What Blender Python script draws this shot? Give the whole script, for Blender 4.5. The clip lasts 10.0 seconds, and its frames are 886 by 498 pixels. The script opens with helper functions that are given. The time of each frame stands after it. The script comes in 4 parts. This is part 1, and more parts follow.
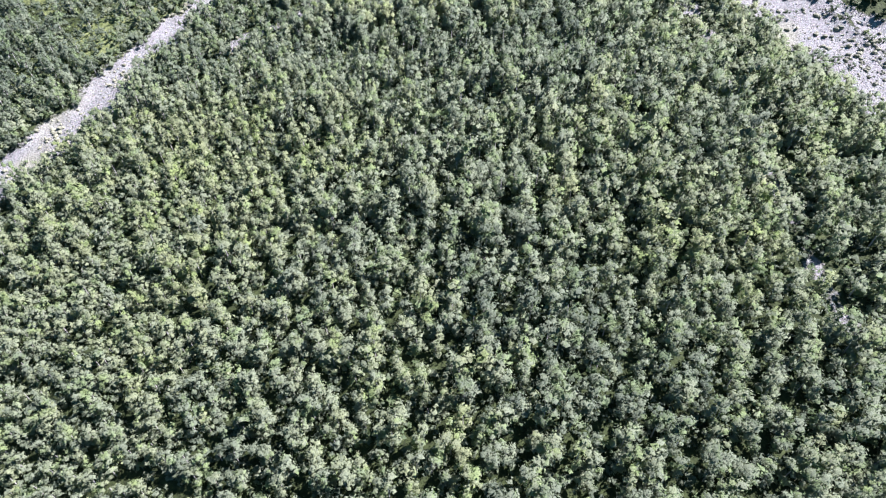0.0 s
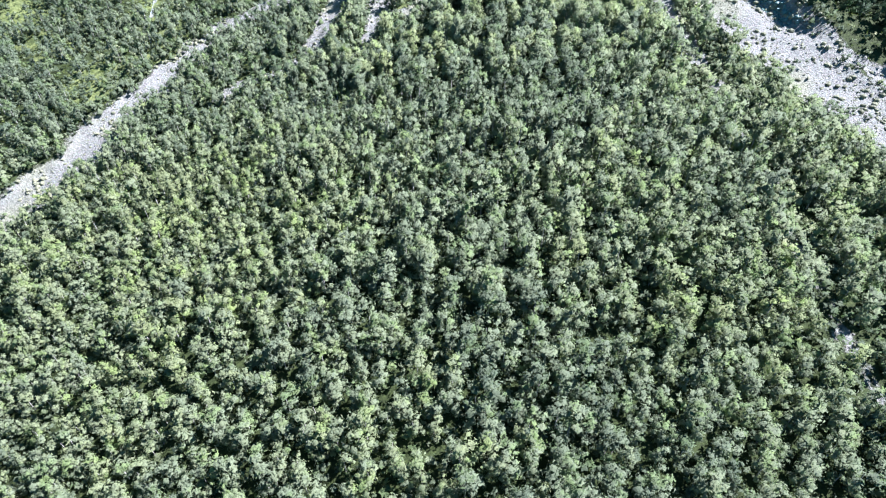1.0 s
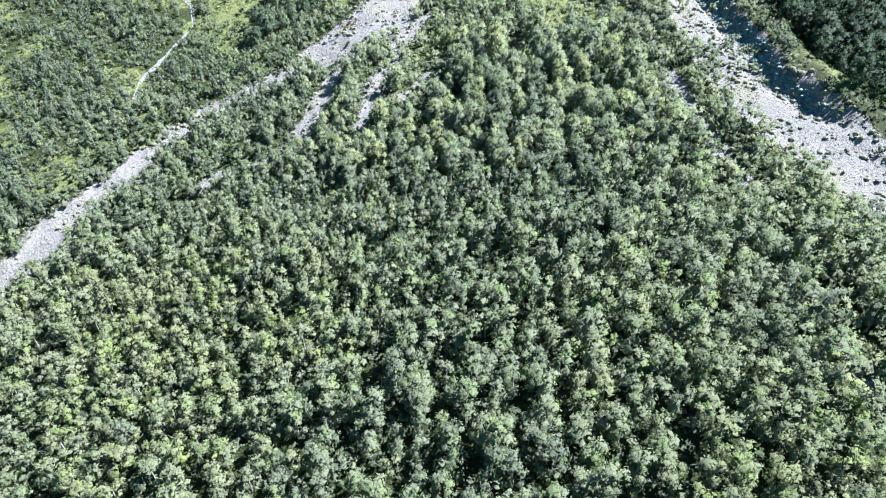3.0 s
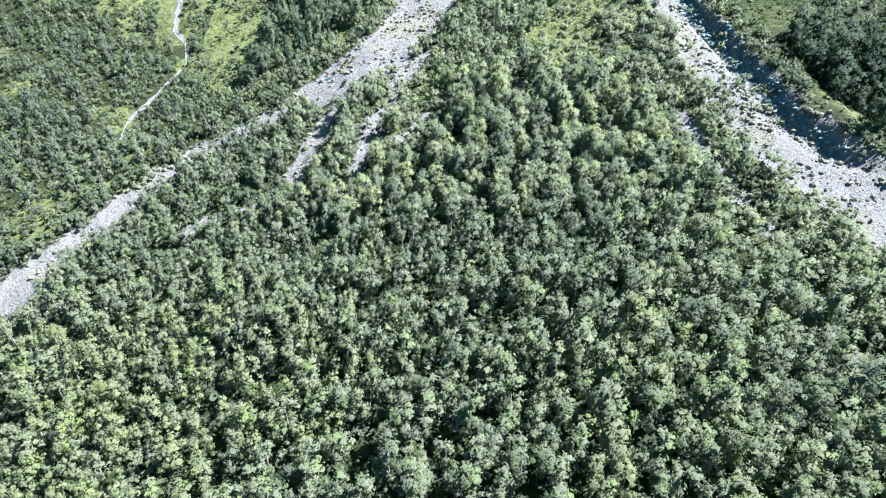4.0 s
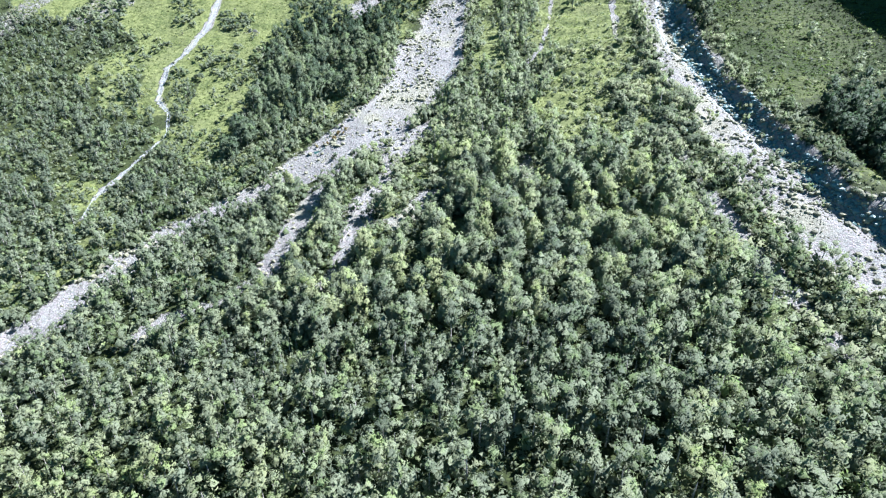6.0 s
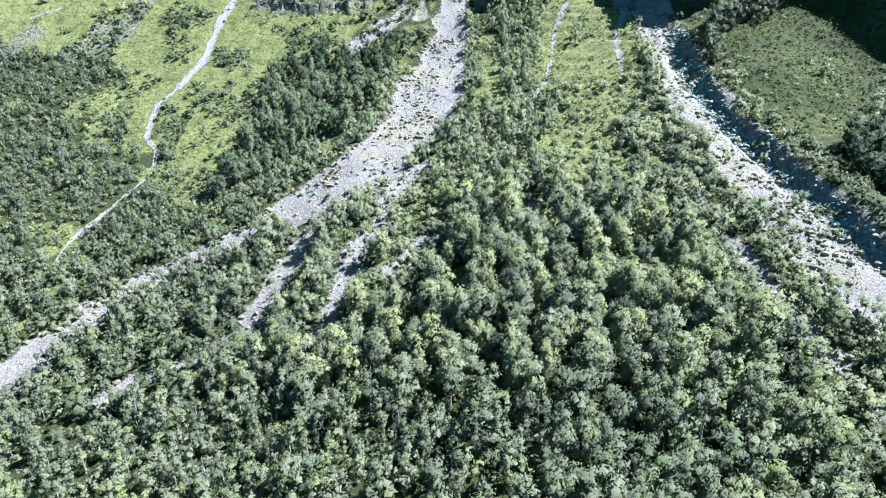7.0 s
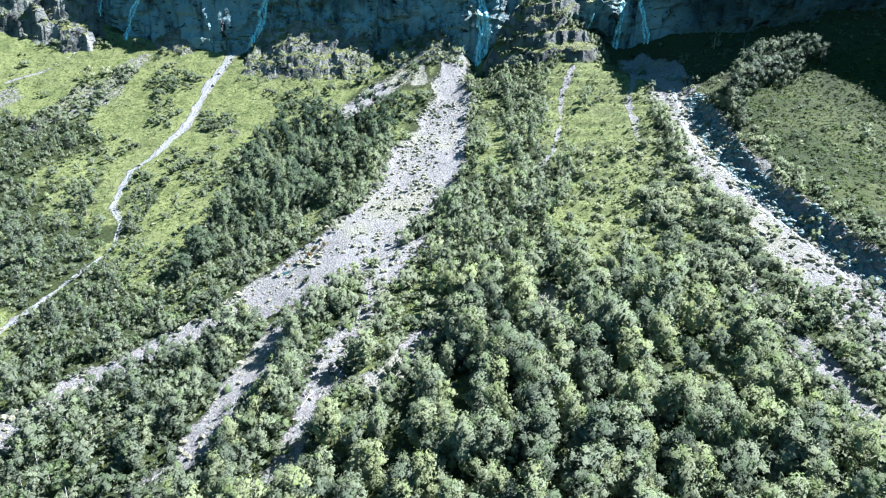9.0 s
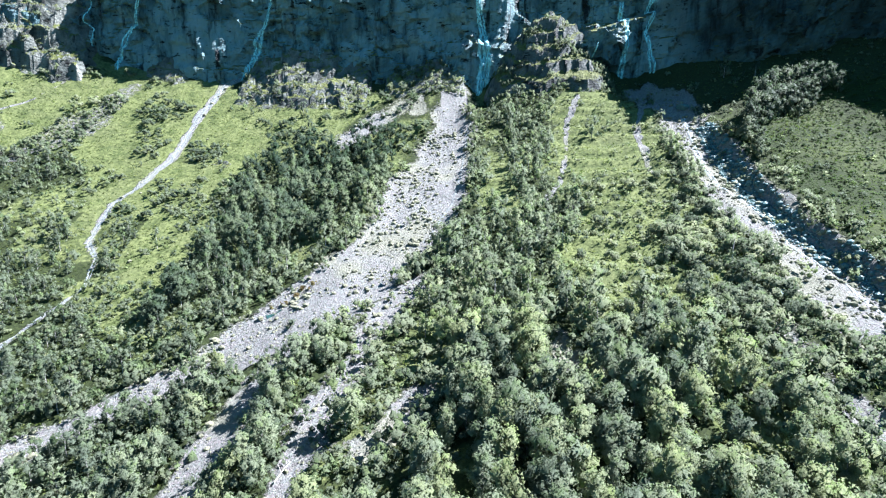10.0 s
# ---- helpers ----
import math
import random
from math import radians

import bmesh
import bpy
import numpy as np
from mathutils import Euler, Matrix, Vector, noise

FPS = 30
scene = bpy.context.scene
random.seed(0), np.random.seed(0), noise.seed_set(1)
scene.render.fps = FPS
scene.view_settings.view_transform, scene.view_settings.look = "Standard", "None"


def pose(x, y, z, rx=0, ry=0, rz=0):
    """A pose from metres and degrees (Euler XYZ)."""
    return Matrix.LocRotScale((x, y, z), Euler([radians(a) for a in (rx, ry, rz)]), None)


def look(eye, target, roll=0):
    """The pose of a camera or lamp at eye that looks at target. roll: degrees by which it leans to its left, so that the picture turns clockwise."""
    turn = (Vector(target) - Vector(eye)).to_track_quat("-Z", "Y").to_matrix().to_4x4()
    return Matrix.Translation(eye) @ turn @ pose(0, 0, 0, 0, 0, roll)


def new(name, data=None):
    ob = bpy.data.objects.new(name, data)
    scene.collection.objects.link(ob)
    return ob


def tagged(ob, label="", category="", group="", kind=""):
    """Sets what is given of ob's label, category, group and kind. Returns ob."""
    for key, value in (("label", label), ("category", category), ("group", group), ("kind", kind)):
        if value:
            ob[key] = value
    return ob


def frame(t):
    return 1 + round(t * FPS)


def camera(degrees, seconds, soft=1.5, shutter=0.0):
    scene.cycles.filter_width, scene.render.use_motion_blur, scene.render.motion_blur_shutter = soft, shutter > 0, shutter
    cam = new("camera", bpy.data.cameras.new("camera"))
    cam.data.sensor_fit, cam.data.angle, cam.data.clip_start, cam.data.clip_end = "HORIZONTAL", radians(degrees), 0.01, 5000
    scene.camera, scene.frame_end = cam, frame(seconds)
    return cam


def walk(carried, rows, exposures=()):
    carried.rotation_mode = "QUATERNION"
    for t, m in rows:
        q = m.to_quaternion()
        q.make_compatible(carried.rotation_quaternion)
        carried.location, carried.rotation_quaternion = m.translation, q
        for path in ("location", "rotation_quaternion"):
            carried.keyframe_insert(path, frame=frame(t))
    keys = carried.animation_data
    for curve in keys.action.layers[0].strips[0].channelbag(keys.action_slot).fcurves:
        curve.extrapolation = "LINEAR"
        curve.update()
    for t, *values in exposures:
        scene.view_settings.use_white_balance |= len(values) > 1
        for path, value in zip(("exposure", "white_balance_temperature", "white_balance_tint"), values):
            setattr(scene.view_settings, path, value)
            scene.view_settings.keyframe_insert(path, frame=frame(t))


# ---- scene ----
cam = camera(80.4, 10.0, soft=1.15)
METRES, EYE, TILT, LEAN, TURN = 75.0, 60.0, -42.0, 0.0, 0.0
ROWS = [
    (0.0, 0.0, 0.0, 0.0, -0.0, 0.0, -0.0),
    (0.5, 0.0005, 0.0345, 0.034, -0.02, 1.7, -0.03),
    (1.0, 0.0013, 0.0686, 0.0675, -0.02, 3.23, -0.07),
    (1.5, 0.0018, 0.1026, 0.1007, -0.04, 4.75, -0.11),
    (2.0, 0.0028, 0.1366, 0.1334, -0.03, 6.28, -0.15),
    (2.5, 0.004, 0.171, 0.1665, -0.02, 7.78, -0.18),
    (4.0, 0.007, 0.2772, 0.2653, 0.03, 12.33, -0.27),
    (4.5, 0.008, 0.3142, 0.2977, 0.06, 13.88, -0.31),
    (5.0, 0.0089, 0.351, 0.3305, 0.07, 15.35, -0.33),
    (5.5, 0.0098, 0.388, 0.3642, 0.09, 16.77, -0.35),
    (7.0, 0.0116, 0.5013, 0.4654, 0.08, 21.68, -0.45),
    (7.5, 0.0126, 0.5402, 0.499, 0.1, 23.34, -0.47),
    (8.0, 0.0133, 0.5791, 0.5328, 0.11, 24.99, -0.51),
    (8.5, 0.0142, 0.6187, 0.5673, 0.14, 26.64, -0.54),
    (9.0, 0.0144, 0.6589, 0.6014, 0.14, 28.29, -0.56),
    (9.5, 0.0156, 0.6998, 0.6356, 0.18, 29.96, -0.57),
    (10.0, 0.0162, 0.7414, 0.6704, 0.2, 31.6, -0.59),
]
EXPOSURES = [(0.0, 2.43, 5800, 22), (0.8, 2.53, 5650, 10), (5.5, 2.49, 5650, 10), (10.0, 2.52, 5650, 9)]
walk(cam, [(t, pose(0, 0, EYE, TILT, LEAN, TURN) @ pose(METRES * x, METRES * y, METRES * z, 90 + pitch, roll, yaw)) for t, x, y, z, yaw, pitch, roll in ROWS], EXPOSURES)

# ---- sky and sun ----
SUN_AZ, SUN_EL = radians(77), radians(50)  # azimuth from +Y towards +X
to_sun = Vector((math.sin(SUN_AZ) * math.cos(SUN_EL), math.cos(SUN_AZ) * math.cos(SUN_EL), math.sin(SUN_EL)))
world = bpy.data.worlds.new("sky")
scene.world = world
world.use_nodes = True
wn = world.node_tree.nodes
sky = wn.new("ShaderNodeTexSky")
sky.sky_type, sky.sun_disc = "NISHITA", False
sky.sun_elevation, sky.sun_rotation = SUN_EL, SUN_AZ
sky.altitude, sky.dust_density, sky.ozone_density = 600, 0.6, 0.1
haze = wn.new("ShaderNodeMix")
haze.data_type, haze.blend_type = "RGBA", "MULTIPLY"
haze.inputs[0].default_value, haze.inputs[7].default_value = 1.0, (0.31, 0.67, 0.78, 1)
world.node_tree.links.new(sky.outputs[0], haze.inputs[6])
world.node_tree.links.new(haze.outputs[2], wn["Background"].inputs[0])
wn["Background"].inputs[1].default_value = 0.04
sun = new("sun", bpy.data.lights.new("sun", "SUN"))
sun.data.energy, sun.data.angle, sun.data.color = 5.0, radians(0.5), (1.0, 0.915, 0.90)
sun.matrix_world = look(to_sun * 300, (0, 0, 0))


# ---- noise and plan helpers ----
def lattice(ix, iy, seed):
    n = (ix.astype(np.int64) * 374761393 + iy.astype(np.int64) * 668265263 + seed * 974711) & 0xFFFFFFFF
    n = ((n ^ (n >> 13)) * 1274126177) & 0xFFFFFFFF
    return ((n ^ (n >> 16)) & 0xFFFF) / 65535.0


def vnoise(x, y, seed=0):
    x, y = np.asarray(x, float), np.asarray(y, float)
    ix, iy = np.floor(x), np.floor(y)
    u, v = x - ix, y - iy
    u, v = u * u * (3 - 2 * u), v * v * (3 - 2 * v)
    a, b = lattice(ix, iy, seed), lattice(ix + 1, iy, seed)
    c, d = lattice(ix, iy + 1, seed), lattice(ix + 1, iy + 1, seed)
    return (a + (b - a) * u) * (1 - v) + (c + (d - c) * u) * v


def fbm(x, y, size, octaves=4, seed=0):
    """Noise from -1 to 1 whose largest lumps are size metres across."""
    total, amp, norm = 0.0, 1.0, 0.0
    x, y = np.asarray(x, float), np.asarray(y, float)
    for k in range(octaves):
        x, y = 0.8 * x - 0.6 * y, 0.6 * x + 0.8 * y
        total = total + amp * (2 * vnoise(x / size + 17.3 * k, y / size - 9.1 * k, seed + k) - 1)
        norm, amp, size = norm + amp, amp * 0.5, size * 0.5
    return total / norm


def broken(x, y, sx, sy, seed, tilt=0.5):
    """Relief of broken blocks about sx by sy metres: each has its own height (-1 to 1) and tilt."""
    u, v = np.asarray(x, float) / sx, np.asarray(y, float) / sy
    iu, iv = np.floor(u), np.floor(v)
    best, out = np.full(u.shape, 9.0), np.zeros(u.shape)
    for a in (-1, 0, 1):
        for b in (-1, 0, 1):
            cu, cv = iu + a, iv + b
            du, dv = u - cu - lattice(cu, cv, seed), v - cv - lattice(cu, cv, seed + 1)
            d = np.abs(du) + np.abs(dv)
            own = 2 * lattice(cu, cv, seed + 2) - 1 + tilt * (du * (2 * lattice(cu, cv, seed + 3) - 1) + dv * (2 * lattice(cu, cv, seed + 4) - 1)) * 2
            near = d < best
            best, out = np.where(near, d, best), np.where(near, own, out)
    return out


def smooth(a, b, x):
    t = np.clip((np.asarray(x, float) - a) / (b - a), 0, 1)
    return t * t * (3 - 2 * t)


def along(line, x, y):
    """Signed clearance to a bed given as (x, y, half width): positive inside, in metres; and the share of the half width."""
    best = np.full(np.shape(x), -1e3)
    for (x0, y0, w0), (x1, y1, w1) in zip(line[:-1], line[1:]):
        dx, dy = x1 - x0, y1 - y0
        t = np.clip(((x - x0) * dx + (y - y0) * dy) / (dx * dx + dy * dy), 0, 1)
        d = np.hypot(x - x0 - t * dx, y - y0 - t * dy)
        best = np.maximum(best, w0 + (w1 - w0) * t - d)
    return best


def inside(poly, x, y):
    hit = np.zeros(np.shape(x), bool)
    for (x0, y0), (x1, y1) in zip(poly, poly[1:] + poly[:1]):
        if y0 != y1:
            hit ^= ((y0 > y) != (y1 > y)) & (x < (x1 - x0) * (y - y0) / (y1 - y0) + x0)
    return hit


# ---- plan: beds, meadows, cliff line ----
BED_WEST = [(2.7, 239.4, 4.2), (2, 228, 4.2), (1.2, 217, 5), (-2.2, 194, 8.3), (-5, 178, 8.6), (-9.8, 167, 7.8), (-18, 155, 7.6), (-26.5, 146.5, 6.4), (-33.5, 142.6, 3.6), (-42.2, 138, 2.2), (-49.5, 132, 2.6), (-55, 123, 3.4), (-60.8, 112, 3.9), (-67.5, 100, 4.3), (-75, 87, 4.6), (-84, 77, 5.4), (-94, 62, 5.5)]
BED_FORK = [(-3.5, 156, 1.5), (-7.3, 149, 1.9), (-9.6, 140, 2.1), (-12.2, 132, 2.1), (-13.8, 124.5, 1.8), (-15.2, 119, 1.3), (-16.6, 113, 0.7)]
BED_MID = [(-18.5, 143, 1.9), (-23.1, 136.6, 1.8), (-24.1, 128.5, 1.8), (-25.5, 121.6, 1.8), (-29, 115.5, 1.5), (-34, 112.6, 1.1), (-41, 109.8, 0.8), (-44, 107, 0.6)]
BED_EAST = [(58, 222, 5), (60, 212, 4.2), (57.6, 203, 4.6), (56.6, 188, 5.3), (56, 173, 5.2), (56, 157, 6), (57.8, 145, 6.2), (58.6, 135, 7.4), (59.3, 125, 7.6), (63.3, 115, 7.6), (68.5, 105, 6.8), (73.5, 95, 6), (79, 80, 5.5), (90, 60, 5)]
BED_SIDE = [(44, 140, 0.5), (44.5, 130, 0.6), (45.5, 117, 0.7), (48, 107, 0.6), (51, 98, 0.3), (51, 76, 0.0), (52, 60, 0.1), (54, 46, 0.0)]
BED_FAR = [(60.1, 128.6, 1.2), (73.9, 111.3, 1.6), (82, 101, 2), (92, 84, 2)]
BED_BROOK = [(-61.5, 244, 1.2), (-66.5, 240.5, 1.5), (-69, 228, 1.4), (-69, 219, 1.1), (-69, 209, 1), (-71, 200, 0.8), (-74, 192, 0.7), (-73, 185, 0.7), (-71.5, 179, 0.6), (-67, 174, 0.4), (-64, 166, 0.3), (-67, 154, 0.5), (-70, 145, 0.5), (-69, 138, 0.3)]
TRACK_A = [(52, 217, 0.6), (47.2, 207, 0.6), (45, 193.6, 0.65), (43.5, 182.6, 0.4)]
TRACK_B = [(37, 226, 0.7), (32, 215, 0.5), (27.9, 196, 0.2), (24.6, 185.6, 0.5), (20.8, 179.7, 0.4)]
TRACK_C = [(-108, 241, 0.6), (-111, 233, 0.35), (-115, 226, 0.45), (-122, 219, 0.2)]
PATCH_UPPER = [(16.6, 139.5, 0.6), (16, 137, 1.4), (15.2, 133.4, 1.2)]
PATCH_LOWER = [(-1.8, 131.4, 0.5), (-4.7, 126, 1.6), (-7.1, 123.6, 1.2)]
SCREE = [(-11.5, 233.5, 1.6), (-17, 227, 2.6), (-22.5, 220.5, 2.4), (-27, 215.5, 1.4)]
SCREE_TOP = [(-6.8, 235, 1.3), (-7.3, 228.5, 1.2)]
MEADOW_WEST = [(-150, 232), (-109, 244), (-68, 240), (-38, 232), (-24, 236), (-3, 242), (0, 228), (-5, 210.7), (-11.6, 197.9), (-18, 209.7), (-33, 216), (-45, 214), (-50, 200), (-47, 188), (-46, 172), (-51, 163), (-60, 170), (-64, 186), (-74, 182), (-82, 196), (-96, 208), (-150, 214)]
MEADOW_MID = [(30, 228), (43, 230), (54, 218), (48.6, 184.4), (46.1, 166), (42.1, 147.8), (38.6, 141.7), (33.8, 146.2), (17.7, 138.2), (20.6, 158.9), (26.5, 181.7), (27.9, 210.7)]
MEADOW_EAST = [(76, 214), (93, 214), (125, 206), (120, 170), (89.8, 161.6), (65.8, 149.8), (63.8, 160.3), (63.7, 174.3), (67.1, 190.9)]
THICKET = [(-48, 200), (-40, 213), (-22, 210.9), (-15, 222), (-11, 212), (-11.5, 192.1), (-21.1, 175.8), (-30.7, 167.2), (-37, 158), (-46, 152), (-50, 160), (-44, 174)]
RAVINE = [(69, 146), (79, 151.5), (89, 147), (104, 140), (104, 98), (84, 101), (79, 109), (74, 116), (70, 123), (69.5, 131)]
GLADE = [(-2, 150), (2, 136), (0, 122), (-6, 114), (-14, 112), (-13, 124), (-9, 140), (-6, 150)]
SPUR = [(23, 241), (31, 228), (25.5, 202.3), (20, 178), (21, 163), (17, 146), (6, 144), (-3, 158), (-1, 172), (8, 177), (13, 187), (13.5, 200), (16, 222)]
BANK_LINE = [(76, 108), (71.6, 116), (66.4, 125.4), (66.2, 135), (64.4, 149.6), (63, 157), (61.6, 166), (62, 181), (63.3, 195), (65, 204)]
CLIFF_X = [-400, -160, -118, -99, -68, -40, -17, 2, 10, 26, 42, 54, 64, 80, 108, 122, 136, 152, 172, 400]
CLIFF_Y = [225, 236, 242, 241, 240, 243, 243, 243, 240, 243, 240, 238, 234, 228, 227, 223, 213, 193, 162, 120]
TOP_X = [-400, -60, 0, 57, 64, 112, 130, 400]
TOP_Z = [113, 112, 112, 112, 104, 105, 110, 130]


def cliff_line(x):
    return np.interp(x, CLIFF_X, CLIFF_Y)


def fan(x, y):
    """The broad shape of the slope: a cubic in plan, held level and straight outside the fan."""
    yc, xc = np.clip(y, 8, 250), np.clip(x, -135, 128)
    u, v = xc / 100, (yc - 120) / 100
    z = (26.526 + 8.341 * u + 26.561 * v - 2.929 * u * u + 1.86 * u * v + 4.064 * v * v - 0.975 * u ** 3 + 13.191 * u * u * v - 0.459 * u * v * v + 9.477 * v ** 3)
    return z + (np.maximum(y, -150) - yc) * 0.22 * (y < 8) + (np.abs(x - xc)) * 0.12


def beds(x, y):
    """How far inside stony ground a place lies, in metres, with a ragged edge."""
    r = fbm(x, y, 4.5, 4, 40) * 2.6 + fbm(x, y, 18, 2, 44) * 0.9
    big = np.maximum.reduce([along(b, x, y) for b in (BED_WEST, BED_EAST)]) + r
    small = np.maximum.reduce([along(b, x, y) for b in (BED_FORK, BED_MID, BED_SIDE, BED_FAR, PATCH_UPPER, PATCH_LOWER, SCREE, SCREE_TOP)]) + 0.9 * r
    thin = np.maximum.reduce([along(b, x, y) for b in (BED_BROOK, TRACK_A, TRACK_B, TRACK_C)]) + 0.25 * r
    return big, small, thin


def past_bank(x, y):
    """How far east of the lip of the cut bank a place lies, in metres."""
    return x - np.interp(y, [p[1] for p in BANK_LINE], [p[0] for p in BANK_LINE]) + 0.9 * fbm(x, y, 6, 2, 50)


def bank_cut(x, y):
    """The foot of the steep cut bank along the east bed: positive in the cut."""
    d = past_bank(x, y)
    return np.where((y > 114) & (y < 203), np.minimum(d + 6.0, -0.2 - d), -9.0)


def terrain(x, y, detail=True):
    x, y = np.asarray(x, float), np.asarray(y, float)
    z = fan(x, y)
    # the swollen crest of the fan between its two beds
    z = z + 3.4 * smooth(-36, -14, x) * (1 - smooth(72, 96, x)) * smooth(98, 126, y) * (1 - smooth(190, 214, y))
    big, small, thin = beds(x, y)
    z = z - 1.0 * smooth(-1.5, 2.5, big) - 0.5 * smooth(-1.0, 1.2, small) - 0.25 * smooth(-0.6, 0.5, thin)
    # the cut bank along the east bed; an added unseen hump shades the ravine
    d, reach = past_bank(x, y), smooth(108, 122, y) * (1 - smooth(194, 206, y))
    z = z + reach * (0.9 * smooth(-1.7, 0.3, d) * (1 - smooth(3, 17, d)) - 1.0 * (1 - smooth(-2.2, -0.4, d)) * smooth(-9, -4, d))
    z = z + 14 * smooth(86, 106, x) * smooth(92, 112, y) * (1 - smooth(140, 158, y))
    z = z - 3.0 * smooth(-3, 4, along([(77, 146, 3), (77, 132, 4), (82, 122, 4)], x, y))
    z = z - 8.0 * np.exp(-((x - 57) / 11.0) ** 2) * smooth(216, 232, y)  # the shaded bowl below the east falls
    z = z - 6.0 * np.exp(-((x - 10.5) / 4.0) ** 2) * smooth(225, 234, y)  # the notch where the tall fall lands
    z = z + 1.2 * fbm(x, y, 26, 3, 3) * smooth(0, 25, y)
    if detail:
        z = z + 0.32 * fbm(x, y, 3.2, 3, 9)
        z = z + 0.25 * fbm(x, y, 1.6, 2, 12) * smooth(0, 1.5, np.maximum(big, small))
        terrace = inside(MEADOW_MID, x, y)
        z = z + 0.4 * terrace * np.sin(z * 2.4 + 2.5 * fbm(x, y, 9, 2, 15))
    back = smooth(24, 30, y - cliff_line(x))
    top = np.interp(x, TOP_X, TOP_Z) - 0.6 + 0.12 * np.maximum(y - 260, 0) * (y < 700) + 53 * (y >= 700)
    return z * (1 - back) + top * back


# ---- meshes ----
def mesh_of(name, verts, faces, materials=(), attrs=None, smooth_faces=False, normals=None):
    """A mesh from arrays: faces is a list of index arrays (n x 3 or n x 4)."""
    me = bpy.data.meshes.new(name)
    verts = np.asarray(verts, np.float32)
    faces = [np.asarray(f, np.int32) for f in faces if len(f)]
    loops = np.concatenate([f.ravel() for f in faces])
    counts = np.concatenate([np.full(len(f), f.shape[1], np.int32) for f in faces])
    me.vertices.add(len(verts)), me.loops.add(len(loops)), me.polygons.add(len(counts))
    me.vertices.foreach_set("co", verts.ravel())
    me.loops.foreach_set("vertex_index", loops)
    me.polygons.foreach_set("loop_start", np.concatenate([[0], np.cumsum(counts)[:-1]]).astype(np.int32))
    me.polygons.foreach_set("use_smooth", np.full(len(counts), smooth_faces or normals is not None))
    for m in materials:
        me.materials.append(m)
    for key, values in (attrs or {}).items():
        values = np.asarray(values, np.float32)
        if values.ndim == 1:
            me.attributes.new(key, "FLOAT", "POINT").data.foreach_set("value", values)
        else:
            me.attributes.new(key, "FLOAT_COLOR", "POINT").data.foreach_set("color", values.ravel())
    if normals is not None:
        me.attributes.new("custom_normal", "FLOAT_VECTOR", "POINT").data.foreach_set("vector", np.asarray(normals, np.float32).ravel())
    me.update(calc_edges=True)
    return me


def grid_faces(rows, cols):
    i = (np.arange(rows - 1)[:, None] * cols + np.arange(cols - 1)[None, :]).ravel()
    return np.stack([i, i + 1, i + cols + 1, i + cols], 1)


# ---- materials ----
class Shade:
    """A small builder for node materials."""

    def __init__(self, name, rough=0.8, spec=0.3):
        self.mat = bpy.data.materials.new(name)
        self.mat.use_nodes = True
        self.tree = self.mat.node_tree
        self.bsdf = self.tree.nodes["Principled BSDF"]
        self.bsdf.inputs["Roughness"].default_value = rough
        self.bsdf.inputs["Specular IOR Level"].default_value = spec
        self.out = self.tree.nodes["Material Output"]
        self.geo = self.add("ShaderNodeNewGeometry")
        self.place = self.add("ShaderNodeTexCoord").outputs["Object"]

    def add(self, kind, **values):
        node = self.tree.nodes.new(kind)
        for key, value in values.items():
            node.inputs[key].default_value = value
        return node

    def link(self, a, b):
        self.tree.links.new(a, b)

    def noise(self, scale, detail=4.0, rough=0.6, stretch=None):
        node = self.add("ShaderNodeTexNoise", Scale=scale, Detail=detail, Roughness=rough)
        source = self.place
        if stretch:
            mapping = self.add("ShaderNodeMapping")
            mapping.inputs["Scale"].default_value = stretch
            self.link(source, mapping.inputs[0])
            source = mapping.outputs[0]
        self.link(source, node.inputs["Vector"])
        return node.outputs["Fac"]

    def cells(self, scale, feature="F1"):
        node = self.add("ShaderNodeTexVoronoi", Scale=scale)
        node.feature = feature
        self.link(self.place, node.inputs["Vector"])
        return node

    def ramp(self, source, *stops):
        node = self.add("ShaderNodeValToRGB")
        e = node.color_ramp.elements
        while len(e) < len(stops):
            e.new(0.5)
        for k, (at, colour) in enumerate(stops):
            e[k].position, e[k].color = at, (*colour, 1) if len(colour) == 3 else colour
        self.link(source, node.inputs[0])
        return node.outputs[0]

    def band(self, source, low, high):
        node = self.add("ShaderNodeMapRange")
        node.interpolation_type = "SMOOTHSTEP"
        node.inputs["From Min"].default_value, node.inputs["From Max"].default_value = low, high
        self.link(source, node.inputs["Value"])
        return node.outputs[0]

    def mix(self, fac, a, b, blend="MIX"):
        node = self.add("ShaderNodeMix")
        node.data_type, node.blend_type = "RGBA", blend
        for value, slot in ((fac, node.inputs[0]), (a, node.inputs[6]), (b, node.inputs[7])):
            if isinstance(value, (int, float)):
                slot.default_value = value
            elif isinstance(value, tuple):
                slot.default_value = (*value, 1)
            else:
                self.link(value, slot)
        return node.outputs[2]

    def math(self, op, a, b=0.0):
        node = self.add("ShaderNodeMath")
        node.operation = op
        for k, value in enumerate((a, b)):
            if isinstance(value, (int, float)):
                node.inputs[k].default_value = value
            else:
                self.link(value, node.inputs[k])
        return node.outputs[0]

    def attr(self, name):
        node = self.add("ShaderNodeAttribute")
        node.attribute_name = name
        return node

    def bump(self, height, distance, strength=1.0):
        node = self.add("ShaderNodeBump", Distance=distance, Strength=strength)
        self.link(height, node.inputs["Height"])
        self.link(node.outputs[0], self.bsdf.inputs["Normal"])

    def colour(self, source):
        self.link(source, self.bsdf.inputs["Base Color"])
        return self.mat


